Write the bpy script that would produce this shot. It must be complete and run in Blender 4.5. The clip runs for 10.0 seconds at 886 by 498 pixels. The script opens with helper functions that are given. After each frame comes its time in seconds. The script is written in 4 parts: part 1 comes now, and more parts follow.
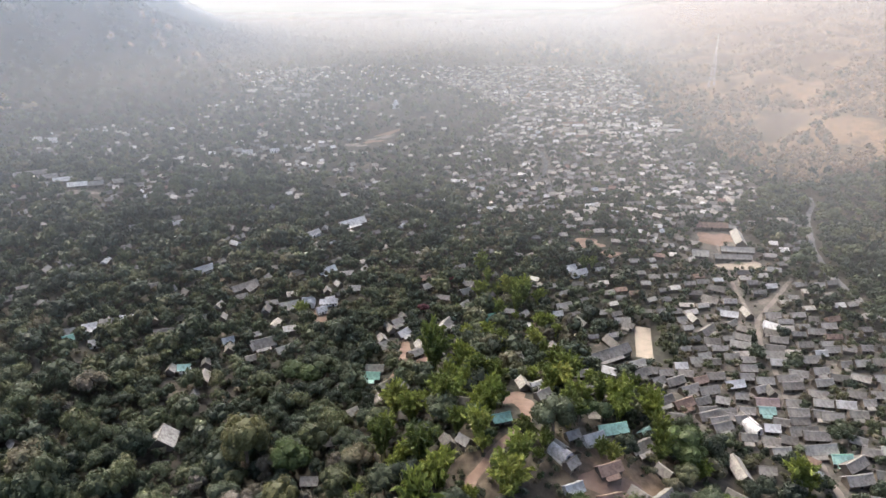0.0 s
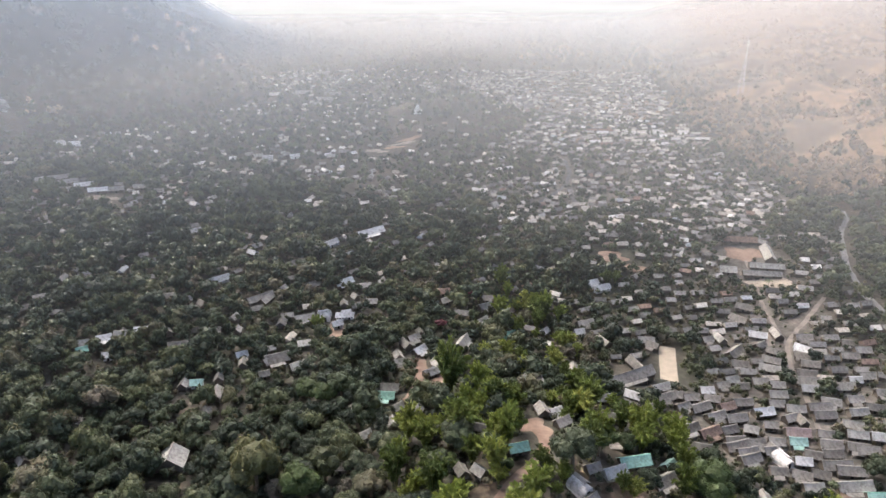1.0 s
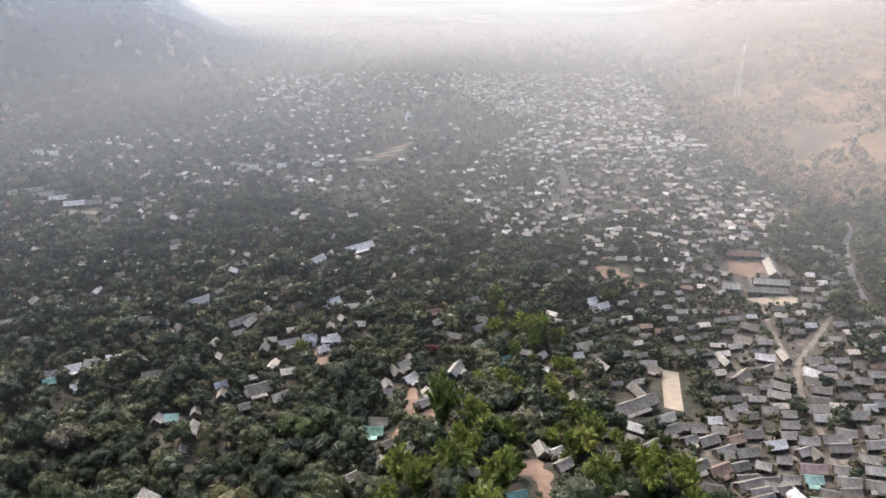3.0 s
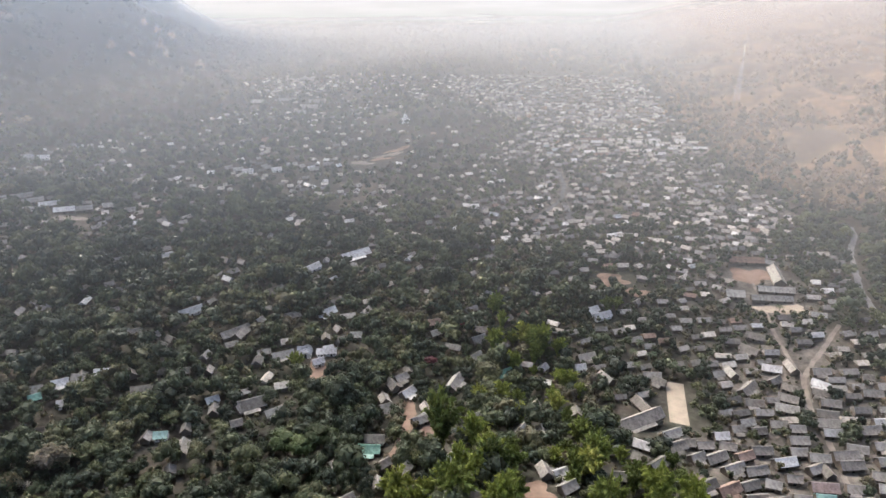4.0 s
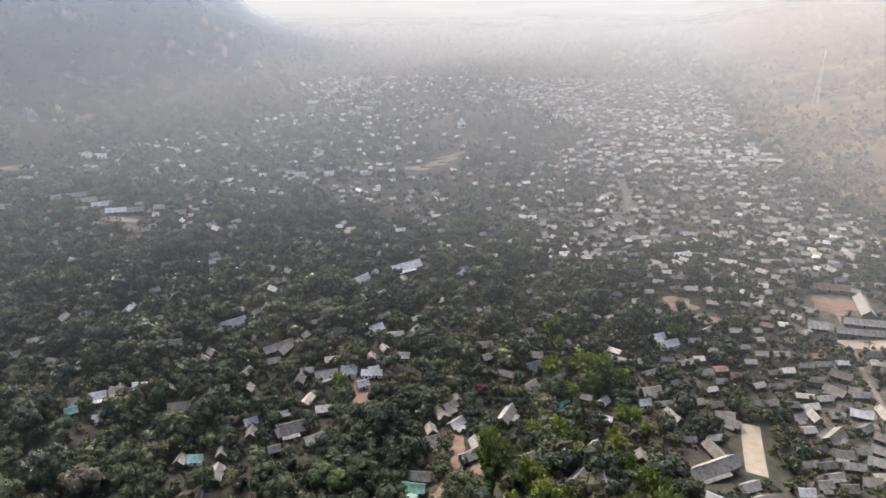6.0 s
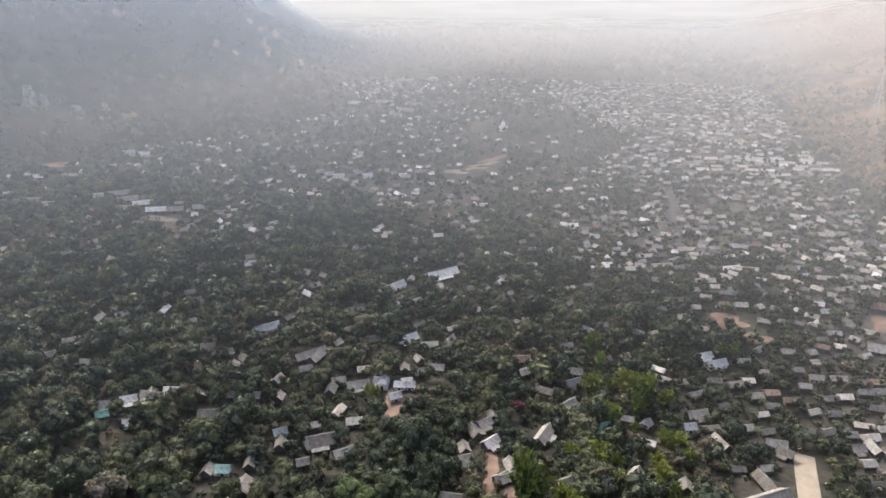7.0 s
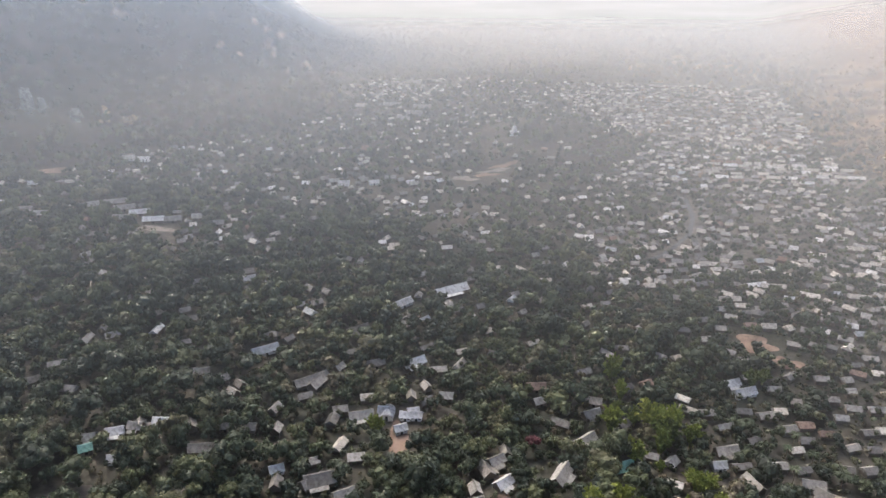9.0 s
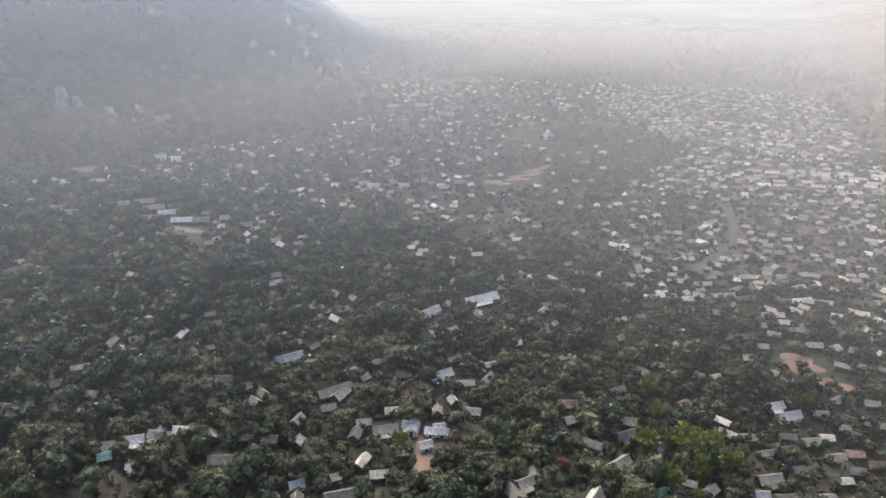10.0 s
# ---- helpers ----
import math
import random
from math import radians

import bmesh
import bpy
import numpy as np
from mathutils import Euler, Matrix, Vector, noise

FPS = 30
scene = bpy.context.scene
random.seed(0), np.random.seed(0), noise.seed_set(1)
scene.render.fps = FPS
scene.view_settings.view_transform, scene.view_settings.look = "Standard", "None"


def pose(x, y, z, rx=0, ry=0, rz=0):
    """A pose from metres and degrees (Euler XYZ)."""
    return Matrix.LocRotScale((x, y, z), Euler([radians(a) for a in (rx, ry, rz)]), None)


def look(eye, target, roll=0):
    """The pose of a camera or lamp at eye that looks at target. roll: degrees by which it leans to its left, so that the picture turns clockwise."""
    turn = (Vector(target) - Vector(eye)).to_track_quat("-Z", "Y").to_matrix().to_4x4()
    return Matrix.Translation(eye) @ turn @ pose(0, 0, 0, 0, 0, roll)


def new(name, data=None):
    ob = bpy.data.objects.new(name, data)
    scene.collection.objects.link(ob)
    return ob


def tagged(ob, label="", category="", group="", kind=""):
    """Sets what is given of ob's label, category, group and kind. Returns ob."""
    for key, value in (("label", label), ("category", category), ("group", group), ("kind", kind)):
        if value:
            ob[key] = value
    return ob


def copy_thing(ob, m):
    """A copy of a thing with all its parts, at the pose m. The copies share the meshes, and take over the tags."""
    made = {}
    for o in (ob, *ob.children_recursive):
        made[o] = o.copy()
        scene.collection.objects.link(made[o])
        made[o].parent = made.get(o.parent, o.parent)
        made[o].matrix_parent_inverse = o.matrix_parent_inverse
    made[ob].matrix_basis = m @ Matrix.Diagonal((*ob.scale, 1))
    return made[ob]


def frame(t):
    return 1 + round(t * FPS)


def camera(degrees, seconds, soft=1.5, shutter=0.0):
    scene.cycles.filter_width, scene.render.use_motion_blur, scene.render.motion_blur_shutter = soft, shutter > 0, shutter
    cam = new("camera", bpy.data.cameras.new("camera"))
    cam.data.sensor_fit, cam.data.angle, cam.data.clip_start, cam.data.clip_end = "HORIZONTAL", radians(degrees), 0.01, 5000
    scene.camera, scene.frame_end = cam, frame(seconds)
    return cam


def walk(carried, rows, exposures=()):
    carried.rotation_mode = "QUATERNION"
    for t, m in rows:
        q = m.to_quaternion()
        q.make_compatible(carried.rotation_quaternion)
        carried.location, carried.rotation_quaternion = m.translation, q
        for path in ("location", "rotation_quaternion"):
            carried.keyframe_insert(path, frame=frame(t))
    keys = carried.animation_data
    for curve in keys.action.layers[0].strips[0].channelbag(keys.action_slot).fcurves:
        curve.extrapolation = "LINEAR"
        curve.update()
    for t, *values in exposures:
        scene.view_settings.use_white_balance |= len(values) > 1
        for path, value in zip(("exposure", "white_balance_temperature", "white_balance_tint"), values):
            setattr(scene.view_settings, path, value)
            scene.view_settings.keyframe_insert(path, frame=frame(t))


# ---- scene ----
EXPOSURE, KELVIN, TINT, SKY, SUN = 1.55, 6400.0, 10.0, 0.15, 0.92
# ---------- camera and its flight ----------
cam = camera(66.0, 10.0, soft=1.5)
FLIGHT = [
    (0.0, 0.00, 0.00, 149.98, 1.76, -23.43),
    (0.5, 0.46, 4.48, 151.39, 3.34, -23.42),
    (1.0, 0.86, 9.00, 152.72, 3.74, -23.38),
    (1.5, 0.81, 13.26, 153.74, 3.56, -23.36),
    (2.0, 0.66, 17.59, 153.95, 3.38, -23.36),
    (2.5, 0.40, 22.29, 154.05, 3.23, -23.34),
    (4.0, -0.82, 35.25, 154.54, 2.78, -23.31),
    (4.5, -1.69, 40.24, 154.42, 3.07, -23.32),
    (5.0, -2.16, 44.83, 154.38, 3.10, -23.31),
    (5.5, -3.12, 49.91, 154.04, 4.98, -23.30),
    (7.0, -5.08, 64.05, 153.63, 10.93, -23.24),
    (7.5, -6.12, 69.13, 153.70, 11.69, -23.30),
    (8.0, -7.19, 73.79, 153.68, 11.58, -23.30),
    (8.5, -8.13, 78.56, 153.64, 11.62, -23.32),
    (9.0, -9.64, 83.14, 153.76, 11.61, -23.34),
    (9.5, -10.87, 87.89, 153.36, 11.70, -23.30),
    (10.0, -11.80, 92.53, 153.63, 14.31, -23.36),
]
walk(cam, [(t, pose(x, y, z, 90 + pitch, 0, yaw)) for t, x, y, z, yaw, pitch in FLIGHT], exposures=[(0.0, EXPOSURE + 0.12, KELVIN, TINT), (2.5, EXPOSURE + 0.08, KELVIN, TINT), (4.5, EXPOSURE - 0.04, KELVIN, TINT), (10.0, EXPOSURE - 0.1, KELVIN, TINT)])

# ---------- sky and sun ----------
SUN_AZ, SUN_EL = 38.0, 48.0  # degrees to the left of straight ahead, and above the horizon
world = bpy.data.worlds.new("hazy_sky")
scene.world = world
world.use_nodes = True
sky = world.node_tree.nodes.new("ShaderNodeTexSky")
sky.sky_type = "NISHITA"
sky.sun_disc = False
sky.sun_elevation, sky.sun_rotation = radians(SUN_EL), radians(-SUN_AZ)
sky.air_density, sky.dust_density, sky.ozone_density = 0.7, 6.0, 0.6
back = world.node_tree.nodes["Background"]
back.inputs["Strength"].default_value = SKY
world.node_tree.links.new(sky.outputs[0], back.inputs["Color"])
sun_data = bpy.data.lights.new("sun", "SUN")
sun_data.energy, sun_data.angle, sun_data.color = SUN, radians(9.0), (1.0, 0.95, 0.87)
sun = new("sun", sun_data)
sun_way = Vector((-math.sin(radians(SUN_AZ)) * math.cos(radians(SUN_EL)), math.cos(radians(SUN_AZ)) * math.cos(radians(SUN_EL)), math.sin(radians(SUN_EL))))
sun.matrix_world = look(sun_way * 900, (0, 0, 0))

# ---------- material helpers ----------


def nodes_of(name):
    m = bpy.data.materials.new(name)
    m.use_nodes = True
    nt = m.node_tree
    return m, nt, nt.nodes["Principled BSDF"]


def ramp(nt, fac, stops):
    r = nt.nodes.new("ShaderNodeValToRGB")
    el = r.color_ramp.elements
    while len(el) < len(stops):
        el.new(0.5)
    for e, (p, c) in zip(el, stops):
        e.position, e.color = p, (*c, 1.0)
    nt.links.new(fac, r.inputs[0])
    return r.outputs[0]


def noise_of(nt, scale, detail=4.0, coords="Object", rough=0.6):
    tc = nt.nodes.new("ShaderNodeTexCoord")
    n = nt.nodes.new("ShaderNodeTexNoise")
    n.inputs["Scale"].default_value, n.inputs["Detail"].default_value, n.inputs["Roughness"].default_value = scale, detail, rough
    nt.links.new(tc.outputs[coords], n.inputs["Vector"])
    return n.outputs["Fac"]


def math_node(nt, op, a, b):
    n = nt.nodes.new("ShaderNodeMath")
    n.operation = op
    for slot, v in zip(n.inputs, (a, b)):
        if isinstance(v, (int, float)):
            slot.default_value = v
        else:
            nt.links.new(v, slot)
    return n.outputs[0]


def mixed(nt, fac, a, b, mode="MIX"):
    n = nt.nodes.new("ShaderNodeMix")
    n.data_type, n.blend_type = "RGBA", mode
    for slot, v in zip((n.inputs[0], n.inputs[6], n.inputs[7]), (fac, a, b)):
        if isinstance(v, (int, float)):
            slot.default_value = v
        elif isinstance(v, tuple):
            slot.default_value = (*v, 1.0)
        else:
            nt.links.new(v, slot)
    return n.outputs[2]


def bumped(nt, bsdf, h, strength, distance):
    b = nt.nodes.new("ShaderNodeBump")
    b.inputs["Strength"].default_value, b.inputs["Distance"].default_value = strength, distance
    nt.links.new(h, b.inputs["Height"])
    nt.links.new(b.outputs[0], bsdf.inputs["Normal"])


def random_of(nt, island=False):
    if island:
        return nt.nodes.new("ShaderNodeNewGeometry").outputs["Random Per Island"]
    return nt.nodes.new("ShaderNodeObjectInfo").outputs["Random"]


def leaf_material(name, stops, joined=False):
    """Foliage: each tree has its own hue, each stand of trees leans one way, and each leaf spray its own shade."""
    m, nt, b = nodes_of(name)
    if joined:
        tree = nt.nodes.new("ShaderNodeAttribute")
        tree.attribute_name = "tree_tone"
        own = tree.outputs["Fac"]
    else:
        own = random_of(nt)
    wide = nt.nodes.new("ShaderNodeNewGeometry").outputs["Position"]
    stand = nt.nodes.new("ShaderNodeTexNoise")
    stand.inputs["Scale"].default_value, stand.inputs["Detail"].default_value = 0.022, 3.0
    nt.links.new(wide, stand.inputs["Vector"])
    hue = math_node(nt, "ADD", math_node(nt, "MULTIPLY", own, 0.8), math_node(nt, "SUBTRACT", math_node(nt, "MULTIPLY", stand.outputs["Fac"], 0.9), 0.35))
    col = ramp(nt, hue, stops)
    col = mixed(nt, 1.0, col, ramp(nt, random_of(nt, True), [(0.0, (0.8, 0.81, 0.84)), (0.6, (1.0, 1.0, 1.0)), (1.0, (1.18, 1.16, 1.08))]), "MULTIPLY")
    fine = noise_of(nt, 2.2, 4.0)
    col = mixed(nt, 1.0, col, ramp(nt, fine, [(0.3, (0.75, 0.75, 0.77)), (0.7, (1.2, 1.2, 1.16))]), "MULTIPLY")
    nt.links.new(col, b.inputs["Base Color"])
    b.inputs["Roughness"].default_value = 0.6
    b.inputs["Specular IOR Level"].default_value = 0.25
    bumped(nt, b, fine, 0.6, 0.2)
    thin = nt.nodes.new("ShaderNodeBsdfTranslucent")
    nt.links.new(col, thin.inputs["Color"])
    mix = nt.nodes.new("ShaderNodeMixShader")
    mix.inputs[0].default_value = 0.25
    nt.links.new(b.outputs[0], mix.inputs[1])
    nt.links.new(thin.outputs[0], mix.inputs[2])
    nt.links.new(mix.outputs[0], nt.nodes["Material Output"].inputs["Surface"])
    return m


def roof_material(name, a, b_col, c, rough=0.8, metal=0.0, ribs=9.0, island=False):
    """Weathered roofing with ribs down the slope, stains, and a shade of its own for each roof."""
    m, nt, b = nodes_of(name)
    col = ramp(nt, random_of(nt, island), [(0.0, a), (0.5, b_col), (1.0, c)])
    stain = noise_of(nt, 0.9, 5.0)
    col = mixed(nt, 1.0, col, ramp(nt, stain, [(0.3, (0.5, 0.48, 0.46)), (0.55, (1.0, 1.0, 1.0)), (0.75, (1.22, 1.2, 1.16))]), "MULTIPLY")
    tc = nt.nodes.new("ShaderNodeTexCoord")
    w = nt.nodes.new("ShaderNodeTexWave")
    w.inputs["Scale"].default_value, w.inputs["Distortion"].default_value, w.inputs["Detail"].default_value = ribs / 10, 1.2, 2.0
    nt.links.new(tc.outputs["Object"], w.inputs["Vector"])
    col = mixed(nt, 0.3, col, mixed(nt, 1.0, col, ramp(nt, w.outputs["Fac"], [(0.2, (0.7, 0.7, 0.7)), (0.8, (1.15, 1.15, 1.15))]), "MULTIPLY"))
    nt.links.new(col, b.inputs["Base Color"])
    b.inputs["Roughness"].default_value, b.inputs["Metallic"].default_value = rough, metal
    b.inputs["Specular IOR Level"].default_value = 0.3
    bumped(nt, b, w.outputs["Fac"], 0.5, 0.05)
    return m


def plain_material(name, a, b_col, scale=1.5, rough=0.85, depth=0.03):
    m, nt, b = nodes_of(name)
    n = noise_of(nt, scale, 6.0)
    col = ramp(nt, n, [(0.3, a), (0.7, b_col)])
    nt.links.new(col, b.inputs["Base Color"])
    b.inputs["Roughness"].default_value = rough
    b.inputs["Specular IOR Level"].default_value = 0.25
    bumped(nt, b, n, 0.5, depth)
    return m


WOODS = [(0.0, (0.021, 0.03, 0.021)), (0.32, (0.036, 0.047, 0.029)), (0.6, (0.058, 0.071, 0.039)), (0.82, (0.086, 0.095, 0.045)), (0.93, (0.1, 0.09, 0.056)), (1.0, (0.088, 0.074, 0.058))]
DRY_WOODS = [(0.0, (0.09, 0.085, 0.058)), (0.3, (0.15, 0.122, 0.086)), (0.6, (0.21, 0.155, 0.107)), (1.0, (0.27, 0.195, 0.127))]
SCRUB = [(0.0, (0.035, 0.042, 0.024)), (0.4, (0.055, 0.062, 0.034)), (0.7, (0.09, 0.082, 0.05)), (1.0, (0.12, 0.095, 0.066))]
CANE_GREENS = [(0.0, (0.052, 0.072, 0.018)), (0.35, (0.095, 0.122, 0.026)), (0.7, (0.165, 0.195, 0.038)), (1.0, (0.22, 0.225, 0.055))]
M_LEAF = leaf_material("broadleaf_foliage", WOODS)
M_WOODS = leaf_material("woodland_foliage", WOODS, True)
M_LUSH = leaf_material("lush_green_foliage", [(0.0, (0.03, 0.043, 0.016)), (0.5, (0.052, 0.074, 0.024)), (1.0, (0.09, 0.112, 0.034))])
M_OLIVE = leaf_material("olive_foliage", [(0.0, (0.04, 0.046, 0.022)), (0.5, (0.066, 0.074, 0.032)), (1.0, (0.105, 0.102, 0.042))])
M_BAMBOO = leaf_material("bamboo_foliage", CANE_GREENS)
M_GROVE = leaf_material("bamboo_grove_foliage", CANE_GREENS, True)
M_PALM = leaf_material("palm_frond", [(0.0, (0.035, 0.048, 0.024)), (0.5, (0.055, 0.072, 0.034)), (1.0, (0.085, 0.1, 0.052))])
M_RED = leaf_material("red_blossom", [(0.0, (0.06, 0.014, 0.018)), (0.5, (0.1, 0.022, 0.034)), (1.0, (0.16, 0.05, 0.07))])
M_DRY = leaf_material("dry_brown_foliage", DRY_WOODS, True)
M_GREY = leaf_material("dusty_brown_foliage", [(0.0, (0.06, 0.054, 0.042)), (0.5, (0.088, 0.078, 0.06)), (1.0, (0.12, 0.104, 0.085))])
M_SCRUB = leaf_material("undergrowth_foliage", SCRUB, True)
M_BARK = plain_material("bark", (0.07, 0.055, 0.04), (0.2, 0.16, 0.12), 3.0, 0.9, 0.05)
M_CANE = plain_material("bamboo_cane", (0.16, 0.17, 0.05), (0.3, 0.28, 0.11), 3.0, 0.6, 0.02)
M_TWIG = plain_material("bare_twigs", (0.16, 0.14, 0.12), (0.3, 0.27, 0.24), 3.0, 0.9, 0.02)

ROOFS = {
    "g": roof_material("grey_leaf_thatch", (0.122, 0.113, 0.1), (0.184, 0.171, 0.152), (0.258, 0.241, 0.216), 0.9),
    "l": roof_material("pale_thatch", (0.18, 0.17, 0.152), (0.235, 0.224, 0.202), (0.3, 0.288, 0.262), 0.85),
    "w": roof_material("bright_zinc_sheet", (0.31, 0.306, 0.295), (0.41, 0.405, 0.392), (0.53, 0.525, 0.51), 0.55),
    "t": roof_material("turquoise_sheet", (0.17, 0.27, 0.235), (0.22, 0.345, 0.3), (0.28, 0.4, 0.355), 0.5),
    "n": roof_material("green_tarpaulin", (0.14, 0.27, 0.21), (0.2, 0.36, 0.29), (0.3, 0.45, 0.38), 0.6),
    "s": roof_material("bluish_zinc_sheet", (0.225, 0.236, 0.238), (0.29, 0.303, 0.305), (0.36, 0.376, 0.378), 0.6),
    "b": roof_material("brown_thatch", (0.16, 0.11, 0.085), (0.21, 0.15, 0.12), (0.26, 0.19, 0.15), 0.9),
    "r": roof_material("faded_red_sheet", (0.23, 0.17, 0.155), (0.27, 0.2, 0.185), (0.31, 0.24, 0.22), 0.7),
}
M_WALL = plain_material("woven_bamboo_wall", (0.075, 0.062, 0.05), (0.15, 0.125, 0.1), 4.0, 0.85, 0.02)
M_WHITEWALL = plain_material("whitewashed_wall", (0.5, 0.48, 0.45), (0.68, 0.66, 0.62), 1.2, 0.8, 0.01)
M_POST = plain_material("weathered_post", (0.12, 0.1, 0.08), (0.22, 0.19, 0.15), 4.0, 0.85, 0.02)
# near-black colour imitates indoor shade on solid door and window panels
M_INTERIOR_SHADE = plain_material("painted_interior_shade", (0.015, 0.014, 0.012), (0.03, 0.027, 0.022), 2.0, 0.9, 0.01)
M_DIRT = plain_material("packed_earth", (0.1, 0.086, 0.072), (0.2, 0.172, 0.145), 0.25, 0.95, 0.05)
M_ROAD = plain_material("dusty_road", (0.1, 0.087, 0.074), (0.17, 0.15, 0.128), 0.3, 0.9, 0.04)
M_CLAY = plain_material("red_clay", (0.1, 0.067, 0.05), (0.195, 0.138, 0.105), 0.2, 0.95, 0.06)
M_SAND = plain_material("sandy_court", (0.2, 0.168, 0.128), (0.28, 0.238, 0.187), 0.3, 0.95, 0.02)
M_PAVED = plain_material("pale_worn_paving", (0.1, 0.098, 0.094), (0.15, 0.146, 0.14), 0.3, 0.9, 0.03)
M_EARTH = plain_material("bare_brown_earth", (0.05, 0.043, 0.036), (0.095, 0.081, 0.067), 0.25, 0.95, 0.05)
M_ASPHALT = plain_material("worn_asphalt", (0.05, 0.05, 0.052), (0.085, 0.085, 0.085), 0.4, 0.85, 0.02)

# ---------- ground ----------


def step(a, b, v):
    u = np.clip((v - a) / (b - a), 0, 1)
    return u * u * (3 - 2 * u)


FOOT_Y = (200, 422, 536, 654, 786, 859, 950, 1074, 1400, 2000, 4600)
FOOT_X = (-480, -392, -372, -312, -262, -295, -350, -435, -650, -1100, -2600)
EDGE_Y = (-400, 282, 352, 461, 549, 649, 862, 1300, 2000, 4600)
EDGE_X = (205, 193, 206, 219, 201, 201, 218, 262, 360, 700)


def foot(y):
    return np.interp(y, FOOT_Y, FOOT_X)


def edge(y):
    return np.interp(y, EDGE_Y, EDGE_X)


def ripple(x, y, size):
    """Smooth uneven relief from crossing waves, about -1 to 1."""
    u, v = x / size, y / size
    return (np.sin(u + 1.7 * np.sin(0.7 * v)) + np.sin(0.83 * v + 1.3 * np.sin(1.1 * u + 0.5)) + 0.6 * np.sin(1.9 * u - 1.3 * v + 2.0)) / 2.6


def height(x, y):
    x, y = np.asarray(x, float), np.asarray(y, float)
    z = 22.5 * np.exp(-(((x - 19) / 47) ** 2) - ((y - 160) / 60) ** 2)
    z = z - 10 * np.exp(-(((x - 94) / 69) ** 2) - ((y - 294) / 69) ** 2)
    z = z + 0.09 * np.maximum(0, -x - 87) * np.exp(-(((y - 312) / 275) ** 2))
    z = z + 26 * np.exp(-(((x + 38) / 72) ** 2) - ((y - 668) / 58) ** 2)
    m = np.maximum(0, foot(y) - x + 22 * ripple(x, y, 45.0))
    z = z + (360 * (1 - np.exp(-m / 430)) + np.minimum(m, 120) * 0.3 * np.abs(ripple(x + 60, y, 38.0))) * step(260, 520, y)
    r = np.maximum(0, x - edge(y) - 18 + 10 * ripple(x, y, 30.0))
    z = z + 85 * (1 - np.exp(-r / 260)) + np.minimum(r, 60) * 0.12 * ripple(x, y, 25.0)
    z = z + 260 * step(1900, 3600, y + 0.15 * np.abs(x)) + 0.5 * ripple(x, y, 17.0)
    return z


def axis(low, high, fine_low, fine_high, fine):
    line = list(np.arange(fine_low, fine_high + 0.1, fine))
    gap, v = fine, fine_high
    while v < high:
        gap *= 1.18
        v += gap
        line.append(v)
    gap, v = fine, fine_low
    while v > low:
        gap *= 1.18
        v -= gap
        line.insert(0, v)
    return np.array(line)


def mesh_of(name, verts, faces, material, smooth=False, normals=None, tone=None):
    """A mesh of triangles or quads from arrays; normals and tone are given per vertex."""
    verts, faces = np.asarray(verts, np.float32), np.asarray(faces, np.int32)
    me = bpy.data.meshes.new(name)
    n = faces.shape[1]
    me.vertices.add(len(verts))
    me.vertices.foreach_set("co", verts.ravel())
    me.loops.add(faces.size)
    me.loops.foreach_set("vertex_index", faces.ravel())
    me.polygons.add(len(faces))
    me.polygons.foreach_set("loop_start", np.arange(0, faces.size, n, dtype=np.int32))
    me.polygons.foreach_set("use_smooth", np.full(len(faces), smooth))
    me.update(calc_edges=True)
    me.materials.append(material)
    if normals is not None:
        me.attributes.new("custom_normal", "FLOAT_VECTOR", "POINT").data.foreach_set("vector", np.asarray(normals, np.float32).ravel())
    if tone is not None:
        me.attributes.new("tree_tone", "FLOAT", "POINT").data.foreach_set("value", np.asarray(tone, np.float32))
    return me


def ground_material():
    m, nt, b = nodes_of("ground_soil")
    dry = nt.nodes.new("ShaderNodeAttribute")
    dry.attribute_name = "dryness"
    big, fine = noise_of(nt, 0.02, 5.0), noise_of(nt, 0.5, 6.0)
    soil = ramp(nt, big, [(0.35, (0.04, 0.041, 0.031)), (0.5, (0.052, 0.048, 0.038)), (0.72, (0.095, 0.08, 0.064))])
    grass = ramp(nt, big, [(0.32, (0.1, 0.073, 0.053)), (0.48, (0.135, 0.099, 0.07)), (0.6, (0.25, 0.168, 0.105)), (0.72, (0.12, 0.09, 0.064))])
    col = mixed(nt, dry.outputs["Fac"], soil, grass)
    trodden = nt.nodes.new("ShaderNodeAttribute")
    trodden.attribute_name = "trodden"
    yards = ramp(nt, noise_of(nt, 0.09, 5.0), [(0.3, (0.05, 0.046, 0.039)), (0.5, (0.09, 0.082, 0.071)), (0.7, (0.15, 0.135, 0.115))])
    col = mixed(nt, trodden.outputs["Fac"], col, yards)
    col = mixed(nt, 1.0, col, ramp(nt, fine, [(0.3, (0.6, 0.6, 0.6)), (0.7, (1.3, 1.3, 1.3))]), "MULTIPLY")
    nt.links.new(col, b.inputs["Base Color"])
    b.inputs["Roughness"].default_value = 0.95
    b.inputs["Specular IOR Level"].default_value = 0.1
    bumped(nt, b, fine, 0.8, 0.3)
    return m


VILLAGE_Y = (100, 170, 230, 280, 330, 385, 400, 430, 520, 600, 640, 760, 900, 1100)
VILLAGE_X = (84, 78, 72, 92, 112, 105, 25, -15, 8, 20, 30, -10, -40, -60)


